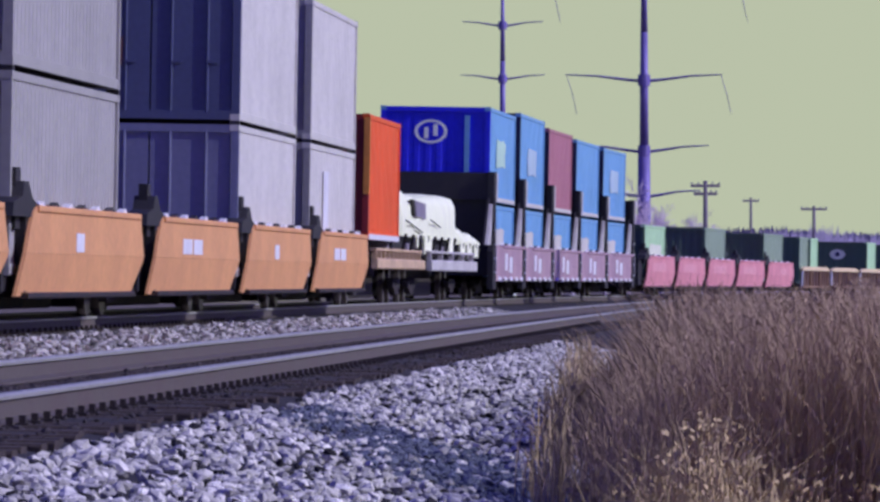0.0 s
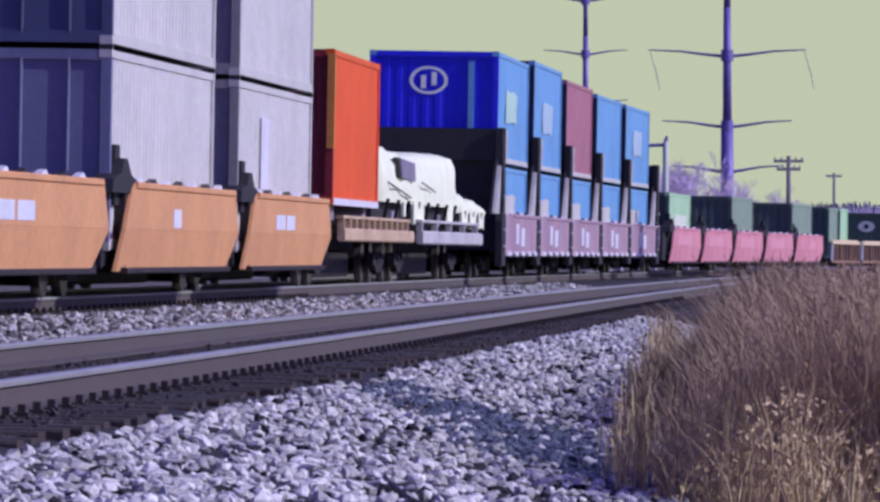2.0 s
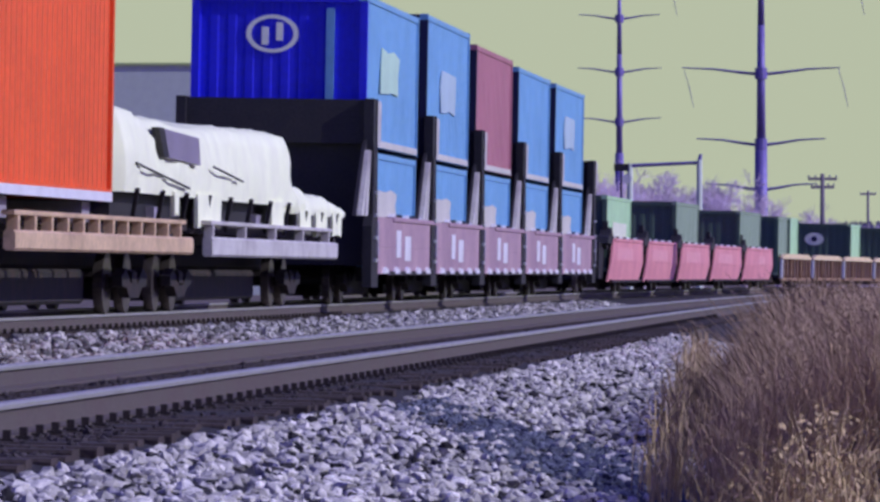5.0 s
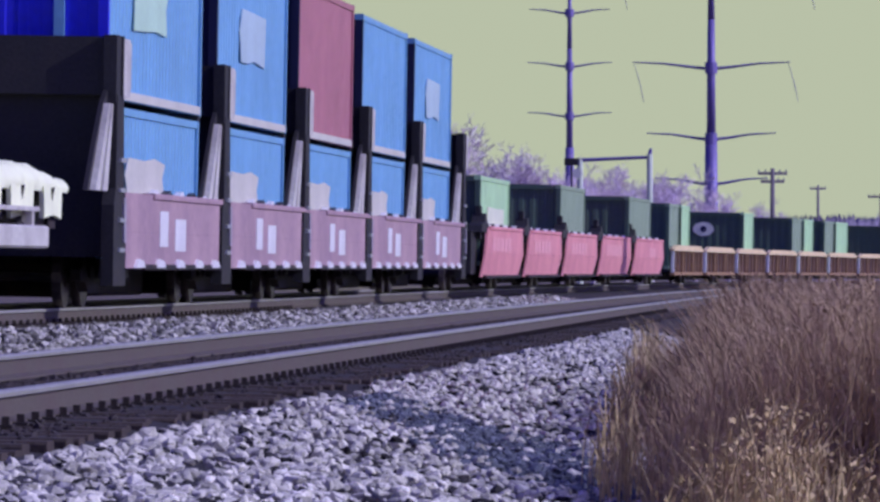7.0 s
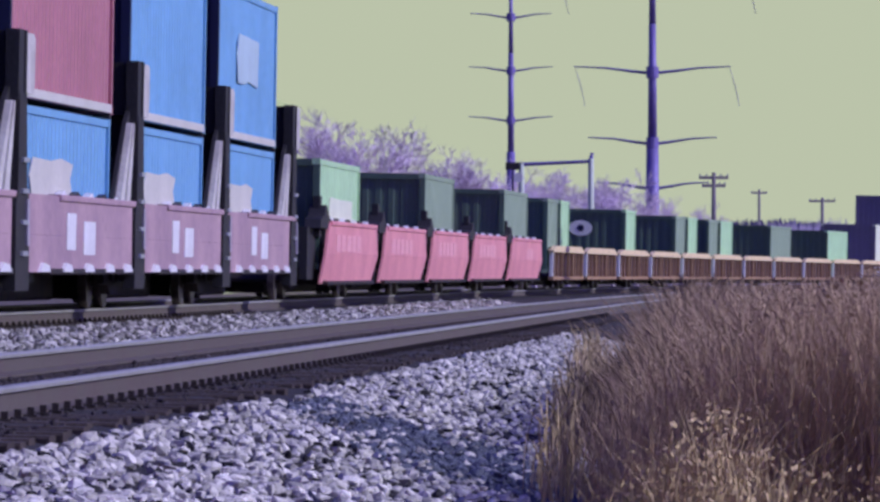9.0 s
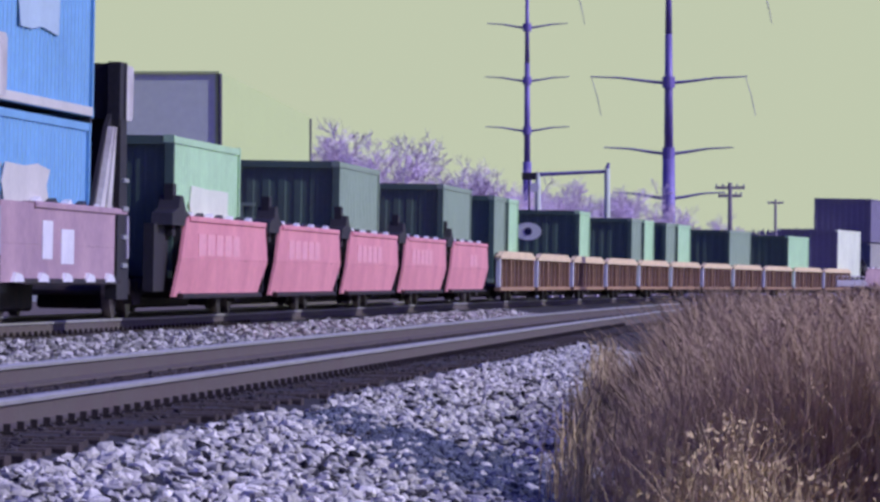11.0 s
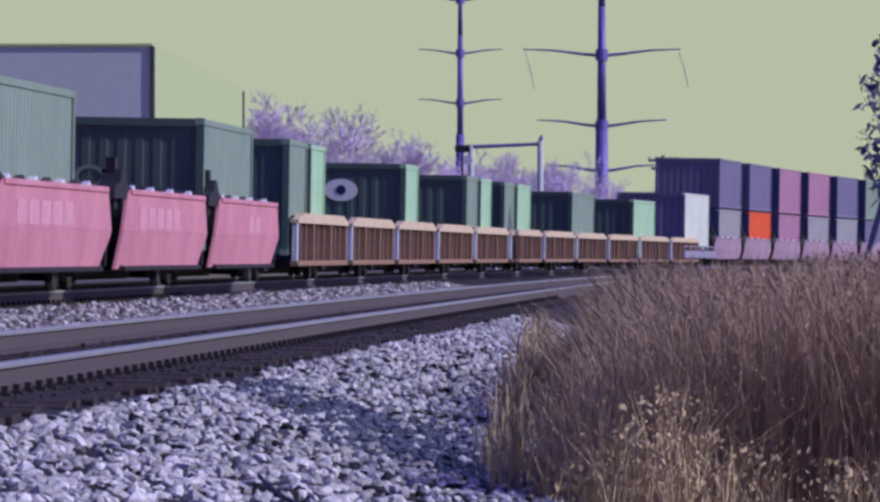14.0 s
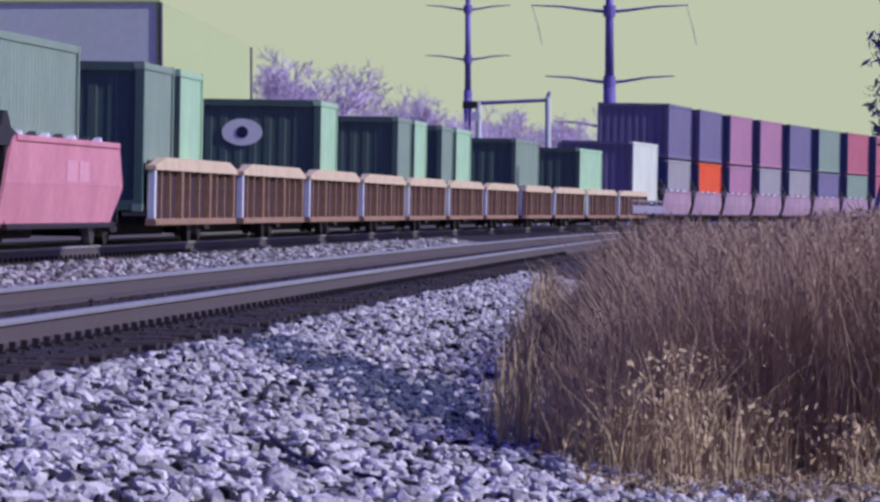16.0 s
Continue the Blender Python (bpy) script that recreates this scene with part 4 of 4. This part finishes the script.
def build_sheeted_load():
    """Long white tarpaulined bodies with a dark side window and a low bonnet."""

    half = [(-1, 0), (-1.02, 0.25), (-1.0, 0.5), (-0.97, 0.75), (-0.92, 0.92), (-0.75, 1.0), (-0.4, 1.03)]
    section = half + [(0, 1.04)] + [(-c, r) for c, r in reversed(half)]
    ny = len(section) - 1

    def sheet(L, w, zf, nx):
        s = Shape()
        grid = []
        for i in range(nx + 1):
            x = L * i / nx
            top = zf(i / nx)
            row = []
            for c, r in section:
                y, z = w * c, top * r
                if r > 0:
                    z += noise.noise((x * 0.7, y * 1.2, 3.0)) * 0.07 + noise.noise((x * 2.6, y * 2.2, 5.0)) * 0.035
                    y += noise.noise((x * 0.8, z * 1.5, 9.0)) * 0.07 + noise.noise((x * 3.0, z * 3.5, 2.0)) * 0.04
                row.append((x, y, z))
            grid.append(row)
        for i in range(nx):
            for j in range(ny):
                s.quad(grid[i][j], grid[i + 1][j], grid[i + 1][j + 1], grid[i][j + 1])
        s.quad(*[p for p in grid[0]])
        s.quad(*[p for p in reversed(grid[nx])])
        me = s.mesh("sheet", True)
        bm = bmesh.new()
        bm.from_mesh(me)
        bmesh.ops.remove_doubles(bm, verts=bm.verts, dist=0.001)
        bmesh.ops.recalc_face_normals(bm, faces=bm.faces)
        bm.to_mesh(me)
        bm.free()
        return me

    spec = ((146.5, 19.2, 1.62, ((0, 1.12), (0.3, 1.02), (0.7, 1.12), (0.93, 1.16), (0.965, 0.95), (0.985, 0.6), (1, 0.35)), 3.4), (165.9, 7.4, 1.52, ((0, 0.42), (0.5, 0.36), (1, 0.2)), 0))
    for a, L, zb, prof, win in spec:
        body = tagged(new("sheeted_load"), "bulky load under a creased white tarpaulin on skeleton cars", "tarpaulined load", "loads under tarpaulins")
        part("tarpaulin", sheet(L, 1.52, lambda t: float(np.interp(t, [p[0] for p in prof], [p[1] for p in prof])), 60), M_TARP, body)
        # black box that gives the hollows under the tarpaulin their shade
        part("underbody_shade", Shape().box(0.3, L - 0.3, -1.30, 1.30, -0.44, 0.04, 0.05), M_BLACK, body, "black box put in for the shade under the load")
        part("skid", Shape().box(0.2, L - 0.2, -1.40, -1.20, -0.46, -0.36).box(0.2, L - 0.2, 1.20, 1.40, -0.46, -0.36), M_UNDER, body)
        for x, wd, dz in (((4.6, 0.5, 0.28), (7.0, 2.6, 0.42), (15.6, 1.6, 0.40)) if win else ((0.2, 1.7, 0.34), (2.6, 1.8, 0.36), (5.2, 1.5, 0.34))):
            part("flap", Shape().plate([(x, 0.06), (x + wd, 0.06), (x + wd * 0.97, -dz), (x + wd * 0.55, -dz * 0.86), (x + 0.06, -dz)], -1.56, -1.50), M_TARP, body, "hanging white tarpaulin flap")
        for x in np.arange(1.0, L - 0.5, 2.4):
            part("tie_down", Shape().tube((x, -1.57, 0.05), (x + 0.25, -1.45, -0.44), 0.035, n=5), M_BLACK, body)
        if win:
            # thin black tubes draw the dark of two creases
            part("crease_line", Shape().tube((0.6, -1.60, 0.38), (5.8, -1.60, 0.12), 0.018, n=5).tube((8.2, -1.62, 0.46), (11.5, -1.62, 0.30), 0.018, n=5), M_BLACK, body, "thin dark line laid in for a tarpaulin crease")
            part("window", Shape().plate([(win, 0.52), (win + 3.6, 0.46), (win + 3.4, 0.84), (win - 0.6, 0.90)], -1.59, -1.50), M_GLASS, body, "dark side window opening")
            part("window_edge", Shape().plate([(win - 0.75, 0.90), (win - 0.2, 0.90), (win + 0.35, 0.52), (win - 0.15, 0.50)], -1.60, -1.50), M_BLACK, body)
        rolling(body, a, 0, zb)


build_train()

# ---- beyond the tracks ----
LEAN = -ROLL


def steel_tower(x, y, scale, joints, top, name_label):
    """A single steel transmission pole with upswept arms and hanging insulators."""
    tower = tagged(new("transmission_pole"), name_label, "power pylon", "transmission poles")
    s = Shape()
    for a, b, r0, r1 in ((0, 0.42, 0.72, 0.60), (0.42, 0.75, 0.46, 0.36), (0.75, 1, 0.36, 0.22)):
        s.tube((0, 0, a * top), (0, 0, b * top), r0 * scale, r1 * scale, 12)
    part("shaft", s, M_STEELPOLE, tower, smooth=True)
    for z, half in joints:
        j = part("collar", Shape().tube((0, 0, z - 0.55 * scale), (0, 0, z + 0.55 * scale), 0.62 * scale, 0.62 * scale, 12), M_STEELPOLE, tower)
        for sgn in (-1, 1):
            pts = [(0, z - 0.1), (0.25, z + 0.08 * scale), (0.6, z + 0.42 * scale), (1.0, z + 0.55 * scale)]
            arm = Shape()
            for (ta, za), (tb, zb) in zip(pts, pts[1:]):
                arm.tube((sgn * half * ta, 0, za), (sgn * half * tb, 0, zb), (0.17 - 0.11 * ta) * scale, (0.17 - 0.11 * tb) * scale, 6)
            part("arm", arm, M_STEELPOLE, j)
            if half < 7:
                continue
            part("insulator", Shape().tube((sgn * half * 0.98, 0, z + 0.45 * scale), (sgn * half * 0.98 + 0.55, 0, z - 1.4 * scale), 0.03 * scale, 0.05 * scale, 6)
                 .tube((sgn * half * 0.98 + 0.55, 0, z - 1.4 * scale), (sgn * half * 0.98 + 0.95, 0, z - 3.3 * scale), 0.05 * scale, 0.03 * scale, 6), M_PORCELAIN, j)
    tower.matrix_basis = pose(x, y, -0.8, 0, LEAN, 0)
    return tower


def wood_pole(x, y, h, arms, turn, label):
    p = tagged(new("utility_pole"), label, "utility pole", "utility poles")
    part("pole", Shape().tube((0, 0, 0), (0, 0, h), 0.20, 0.14, 10), M_WOODPOLE, p, smooth=True)
    for z, half in arms:
        a = part("crossarm", Shape().box(-half, half, -0.09, 0.09, z - 0.1, z + 0.1), M_WOODPOLE, p)
        for t in (-0.95, -0.5, 0.5, 0.95):
            part("insulator", Shape().tube((t * half, 0, z + 0.1), (t * half, 0, z + 0.26), 0.06, 0.05, 6), M_PORCELAIN, a)
    p.matrix_basis = pose(x, y, -0.8, 0, LEAN, turn)


def bare_tree(seed, h, spread, label, mat=None, dense=1.0, levels=8):
    """A leafless tree: limbs that fork into a haze of twigs."""
    rng = random.Random(seed)
    tree = tagged(new("tree"), label, "tree", "bare trees")
    trunk, twigs = Shape(), Shape()

    def grow(p, d, length, r, depth):
        q = p + d * length
        if depth <= 1:
            trunk.tube(p, q, r, r * 0.68, 6)
        else:
            u = d.orthogonal().normalized()
            w = d.cross(u)
            for e in (u, w):
                twigs.quad(p - e * r, p + e * r, q + e * r * 0.55, q - e * r * 0.55)
        if depth >= levels:
            return
        n = rng.randint(2, 3) + (1 if depth == 2 and rng.random() < dense else 0)
        for _ in range(n):
            v = (d + spread * Vector((rng.gauss(0, 1), rng.gauss(0, 1), rng.gauss(0.15, 0.6)))).normalized()
            grow(p + d * length * rng.uniform(0.55, 1.0), v, length * rng.uniform(0.58, 0.86), max(r * 0.58, 0.011 * h / 8), depth + 1)

    grow(Vector((0, 0, 0)), Vector((rng.uniform(-0.06, 0.06), 0, 1)).normalized(), h * 0.27, h * 0.020, 0)
    part("trunk", trunk, M_BARK, tree)
    part("crown", twigs, mat or M_TWIG, tree)
    return tree


def warehouse():
    x0, x1, y0, y1, h = (-56.21, -20.21, 280.0, 359.0, 10.50)
    house = tagged(new("warehouse"), "tall pale clad warehouse, shaded front and sunlit long side", "building")
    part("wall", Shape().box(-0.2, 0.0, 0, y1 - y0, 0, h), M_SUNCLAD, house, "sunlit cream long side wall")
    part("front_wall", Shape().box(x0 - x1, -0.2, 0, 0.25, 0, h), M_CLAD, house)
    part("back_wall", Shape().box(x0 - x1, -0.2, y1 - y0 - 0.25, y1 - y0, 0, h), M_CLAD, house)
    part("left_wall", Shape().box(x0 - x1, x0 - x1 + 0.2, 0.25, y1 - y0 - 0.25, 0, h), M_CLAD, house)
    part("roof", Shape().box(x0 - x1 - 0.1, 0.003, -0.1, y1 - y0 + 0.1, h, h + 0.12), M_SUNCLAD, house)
    for x, y in ((0.03, -0.02), (0.03, y1 - y0 - 0.1)):
        part("downpipe", Shape().tube((x, y, 0), (x, y, h), 0.09, n=8), M_CLADTRIM, house)
    # the long side runs with the lens's line of sight
    house.matrix_basis = Matrix.Translation((x1, y0, -0.8)) @ pose(0, 0, 0, 0, LEAN, 0) @ Matrix.Rotation(-math.atan2(-0.45, y1 - y0), 4, "Z")


warehouse()
for x, y, sc, joints, top in ((0.38, 600.0, 1.00, ((20.64, 7.64), (13.76, 6.27), (9.40, 5.45), (29.58, 9.27)), 33.78), (-19.11, 857.0, 1.00, ((28.70, 5.84), (21.77, 5.84), (36.10, 5.61)), 41.55)):
    steel_tower(x, y, sc, joints, top, "tall steel transmission pole with paired upswept arms")
for x, y, h, arms, turn in ((4.44, 420.0, 8.16, ((7.81, 1.0), (7.26, 0.8)), 12), (15.73, 560.0, 8.25, ((7.95, 1.2),), 12), (12.52, 700.0, 10.75, ((10.35, 0.9),), 12)):
    wood_pole(x, y, h, arms, turn, "dark wooden utility pole with crossarms")


def signal_bridge():
    g = tagged(new("signal_gantry"), "pale steel signal gantry spanning behind the train", "signal gantry")
    w, h0, h1 = 4.84, 8.74, 9.06
    part("post", Shape().tube((0, 0, 0), (0, 0, h0), 0.22, 0.2, 8), M_CLAD, g)
    part("post", Shape().tube((w, 0, 0), (w, 0, h1), 0.22, 0.2, 8), M_CLAD, g)
    part("beam", Shape().tube((-0.3, 0, h0 - 0.1), (w, 0, h1 - 0.2), 0.14, 0.12, 6), M_STEELPOLE, g)
    part("signal_mast", Shape().tube((-0.6, 0, h0 - 3.2), (-0.6, 0, h0 - 0.4), 0.07, n=6), M_BLACK, g)
    part("signal_target", Shape().tube((-0.2, -0.3, h0 - 1.0), (-0.2, -0.2, h0 - 1.0), 0.34, n=14), M_MARK, g, "pale round signal disc")
    part("signal_head", Shape().box(-1.1, -0.1, -0.2, 0.2, h0 - 0.45, h0 + 0.05, 0.05), M_BLACK, g)
    part("finial", Shape().tube((w, 0, h1), (w + 0.1, 0, h1 + 0.4), 0.16, 0.1, 6), M_STEELPOLE, g)
    g.matrix_basis = pose(*(-8.84, 430.0, -0.8), 0, LEAN, 0)


signal_bridge()

TREES = ((-23.1, 470, 13.1, 0), (-21.1, 480, 12.7, 1), (-26.0, 490, 13.8, 2), (-16.0, 460, 10.5, 0), (-14.9, 470, 10.0, 1), (-18.8, 500, 10.8, 2), (-12.5, 470, 8.8, 2), (-10.2, 480, 8.8, 0), (-7.5, 450, 8.8, 1), (-6.5, 500, 9.4, 2), (-4.3, 480, 9.3, 0), (-2.7, 470, 8.6, 1), (-0.9, 460, 8.0, 2), (-8.1, 440, 7.6, 0), (-4.9, 445, 7.3, 1), (-11.1, 465, 8.1, 1), (1.8, 520, 8.0, 0), (5.0, 560, 7.1, 1), (9.5, 620, 6.2, 2), (14.7, 650, 5.9, 0), (21.6, 700, 5.7, 1), (26.7, 700, 5.5, 2), (-18.1, 450, 8.6, 1), (-23.8, 500, 12.0, 0))
kinds = [bare_tree(20 + i, 8.0, (0.42, 0.5, 0.36)[i], "bare winter tree with a haze of fine mauve twigs") for i in range(3)]
for i, (x, y, h, k) in enumerate(TREES):
    m = Matrix.Translation((x, y, -0.85)) @ Matrix.Rotation(i * 1.7, 4, "Z")
    t = kinds[k] if i < 3 else copy_thing(kinds[k], m)
    t.matrix_basis = m @ Matrix.Diagonal((h / 6.2, h / 6.2, h / 6.2, 1))
M_DARKLEAF = material("dark_clinging_leaves", (0.26, 0.23, 0.36), 0.8, vary=0.3, scale=1.0, fine=6, bump=0.0, per_piece=0.4)


def leafy_tree(x, y, h):
    """A tall thin tree with sparse leaf clumps still on it."""
    t = bare_tree(77, h, 0.30, "tall thin tree with sparse dark clinging leaves", M_DARKLEAF, 0.6, 5)
    rng = np.random.default_rng(6)
    s = Shape()
    for z in np.linspace(0.32, 1.0, 430):
        r = h * 0.155 * math.sin(math.pi * min(1, (z - 0.22) * 1.2)) + 0.2
        a = rng.uniform(0, 6.28)
        rr = r * rng.uniform(0.2, 1) ** 0.6
        c = Vector((rr * math.cos(a), rr * math.sin(a), h * z + rng.normal(0, 0.1)))
        for _ in range(3):
            o = c + Vector(rng.normal(0, 0.12, 3))
            u, w = Vector(rng.normal(0, 0.11, 3)), Vector(rng.normal(0, 0.07, 3))
            s.quad(o - u, o + w, o + u, o - w)
    part("leaves", s, M_DARKLEAF, t)
    stem = Shape().tube((0, 0, 0), (0.1, 0, h * 0.5), 0.16, 0.12, 8).tube((0.1, 0, h * 0.5), (0.0, 0, h), 0.12, 0.04, 8).tube((-0.55, 0.4, 0), (-0.2, 0.2, h * 0.6), 0.12, 0.06, 8)
    part("stem", stem, M_BARK, t)
    t.matrix_basis = pose(x, y, -0.85, 0, 11, 0)


leafy_tree(*(8.9, 200.0, 11.2))


M_WOODS = material("distant_woods", (0.15, 0.12, 0.24), 0.95, vary=0.2, scale=0.05, fine=0.6, bump=0.0, per_piece=0.35)


def far_woods(name, n, ya, yb, base, swing, mat, wide, seed, label):
    """The wooded skyline: upright wisps of bare thicket."""
    rng = np.random.default_rng(seed)
    x, y = rng.uniform(-130, 140, n), rng.uniform(ya, yb, n)
    h = base + swing * (np.sin(x * 0.11) + 0.7 * np.sin(x * 0.37 + 1) + 0.5 * np.sin(x * 1.1)) + rng.uniform(-1, 1, n) * swing
    w = wide * rng.uniform(0.5, 1.5, n)
    lean = rng.normal(0, 0.6, n)
    v = np.stack([np.stack([x - w, y, 0 * x - 0.9], 1), np.stack([x + w, y, 0 * x - 0.9], 1), np.stack([x + lean + w * 0.8, y, h * 0.8], 1), np.stack([x + lean, y, h], 1)], 1)
    f = (np.arange(n) * 4)[:, None] + np.arange(4)
    tagged(new(name, raw_mesh(name, v.reshape(-1, 3), f, mat)), label, "woods", kind="stuff")


far_woods("far_woods", 5000, 860, 900, 7.6, 0.30, M_WOODS, 0.5, 9, "dark mauve woods along the skyline")
far_woods("near_thicket_trees", 9000, 620, 700, 5.4, 0.42, M_TWIG, 0.06, 10, "bare mauve saplings before the woods")


# ---- weeds beside the camera's edge of the ballast ----
def weed_patch(name, label, mat, count, place, height, width, bend, seed, tip=0.25):
    """Stems as thin bent blades; place gives x, y and a height factor."""
    rng = np.random.default_rng(seed)
    x, y, k = place(rng, count)
    z = np.array([max(bed_z(a, b), -0.80) for a, b in zip(x, y)])
    h = height * k * rng.uniform(0.55, 1.05, count)
    w = width * rng.uniform(0.6, 1.4, count)
    a = rng.uniform(0, 2 * np.pi, count)
    ux, uy = np.cos(a) * w, np.sin(a) * w
    b = rng.uniform(0, 2 * np.pi, count)
    r = h * bend * np.abs(rng.normal(0, 1, count))
    bx, by = np.cos(b) * r, np.sin(b) * r
    rows = []
    for t, ww in ((0, 1.0), (0.45, 0.9), (0.8, 0.7), (1.0, tip)):
        cx, cy, cz = x + bx * t ** 2, y + by * t ** 2, z + h * t * (1 - 0.25 * bend * t)
        rows += [np.stack([cx - ux * ww, cy - uy * ww, cz], 1), np.stack([cx + ux * ww, cy + uy * ww, cz], 1)]
    v = np.stack(rows, 1)
    q = np.array([(0, 1, 3, 2), (2, 3, 5, 4), (4, 5, 7, 6)])
    f = (np.arange(count) * 8)[:, None, None] + q[None]
    tagged(new(name, raw_mesh(name, v.reshape(-1, 3), f.reshape(-1, 4), mat)), label, "dry weeds", kind="stuff")


def clumps(rng, n, centres, spread):
    c = centres[rng.integers(0, len(centres), n)]
    return c[:, 0] + rng.normal(0, spread, n), c[:, 1] + rng.normal(0, spread * 3, n), c[:, 2]


def rise(x):
    """How tall the thicket stands by its distance in from the ballast."""
    return np.interp(x, [-0.5, -0.25, 0.1, 0.5, 1.2], [0.26, 0.46, 0.70, 0.94, 1.05])


def thicket(rng, n):
    y = 32.5 + 34 * rng.uniform(0, 1, n) ** 1.5
    x = -0.30 + 0.03 * np.maximum(0, y - 35) + (0.30 + (y - 31) * 0.04 + 2.6) * rng.uniform(0, 1, n) ** 0.62
    x += rng.normal(0, 0.05, n)
    return x, y, rise(x * 33 / y) * (1 - 0.0035 * (y - 33))


def front_tufts(rng, n):
    c = np.array([(0.30, 31.6, 1.0), (0.42, 31.8, 1.1), (0.16, 32.0, 0.85), (0.55, 31.5, 0.8), (0.0, 32.2, 0.6), (-0.2, 33.0, 0.5), (0.85, 32.2, 0.7), (1.3, 32.2, 0.6)])
    return clumps(rng, n, c, 0.10)


def edge_tufts(rng, n):
    y = 33 + 45 * rng.uniform(0, 1, n)
    x = -0.48 - 0.004 * (y - 33) + rng.normal(0, 0.10, n)
    return x, y, 0.5 + 0.5 * rng.uniform(0, 1, n)


def litter(rng, n):
    y = rng.uniform(29.6, 32.6, n)
    return rng.uniform(-0.1, 2.2, n), y, 0 * y + 0.16


weed_patch("thicket", "dense dry brown weeds beside the ballast", M_WEED, 52000, thicket, 1.42, 0.0024, 0.34, 31, 0.5)
weed_patch("straw_tufts", "sunlit straw-coloured dry grass tufts", M_STRAW, 620, front_tufts, 0.80, 0.0032, 0.55, 32)
weed_patch("edge_tufts", "thin dry grass at the ballast edge", M_STRAW, 900, edge_tufts, 0.55, 0.006, 0.35, 33)
weed_patch("thicket_straws", "pale straws among brown weeds", M_STRAW, 2600, thicket, 0.95, 0.003, 0.5, 34)
weed_patch("grass_litter", "flattened dead grass on the ground", M_STRAW, 1600, litter, 0.9, 0.008, 1.6, 35)


def weed_heads(name, label, mat, count, seed, smin, smax, low, high, where=None, slim=0.55):
    """Seed heads and curled dead leaves among the stems."""
    rng = np.random.default_rng(seed)
    x, y, k = (where or thicket)(rng, count)
    t = rng.uniform(low, high, count)
    z = -0.72 + 1.42 * k * t
    c = np.stack([x + rng.normal(0, 0.04, count), y + rng.normal(0, 0.1, count), z], 1)
    u, w = rng.normal(0, 1, (count, 3)), rng.normal(0, 1, (count, 3))
    u[:, 2] *= 1.8
    s = rng.uniform(smin, smax, (count, 1))
    u, w = u / np.linalg.norm(u, axis=1, keepdims=True) * s, w / np.linalg.norm(w, axis=1, keepdims=True) * s * slim
    v = np.stack([c - u, c + w, c + u, c - w], 1)
    f = (np.arange(count) * 4)[:, None] + np.arange(4)
    tagged(new(name, raw_mesh(name, v.reshape(-1, 3), f, mat)), label, "dry weeds", kind="stuff")


# clump added behind the front weeds to throw a shadow band on the gravel
def back_thicket(rng, n):
    y = rng.uniform(42, 57, n)
    x = -0.45 + 2.0 * rng.uniform(0, 1, n) ** 0.7 + rng.normal(0, 0.08, n)
    return x, y, np.interp(x, [-0.45, -0.1, 0.15, 0.35], [0.25, 0.5, 0.78, 0.90]) * rng.uniform(0.8, 1.1, n)


weed_patch("back_thicket", "dense brown weeds added to cast shade on the ballast", M_WEED, 30000, back_thicket, 1.42, 0.0036, 0.26, 36, 0.5)
weed_heads("back_leaves", "dead leaves in the further weeds", M_WEED, 9000, 44, 0.01, 0.03, 0.05, 1.0, back_thicket)
weed_heads("weed_twigs", "fine brown side twigs of dead weeds", M_WEED, 90000, 45, 0.03, 0.085, 0.15, 1.0, None, 0.035)
weed_heads("back_twigs", "fine side twigs in the further weeds", M_WEED, 36000, 46, 0.03, 0.09, 0.15, 1.0, back_thicket, 0.045)
weed_heads("weed_leaves", "curled brown dead leaves among the weeds", M_WEED, 42000, 41, 0.008, 0.022, 0.05, 1.0)
weed_heads("seed_heads", "pale dry seed heads among the weeds", M_STRAW, 3500, 42, 0.008, 0.02, 0.05, 0.75)
weed_heads("straw_heads", "sunlit straw flecks on the foremost tufts", M_STRAW, 2800, 43, 0.009, 0.026, 0.02, 0.5, front_tufts)

# ---- what moves ----
SPEED, GAIN = 13.1947, 0.06922


def motions():
    for ob, s, half, z in MOVERS:
        rows = []
        for t in range(17):
            at = s - SPEED * t - GAIN * t * t / 2
            a, b = on_line(at - (half or 0)), on_line(at + (half or 12.0))
            d = b - a
            p = (a + b) / 2 if half else a
            rows.append((t, pose(p.x, p.y, z, 0, 0, math.degrees(math.atan2(d.y, d.x)))))
        walk(ob, rows)


motions()
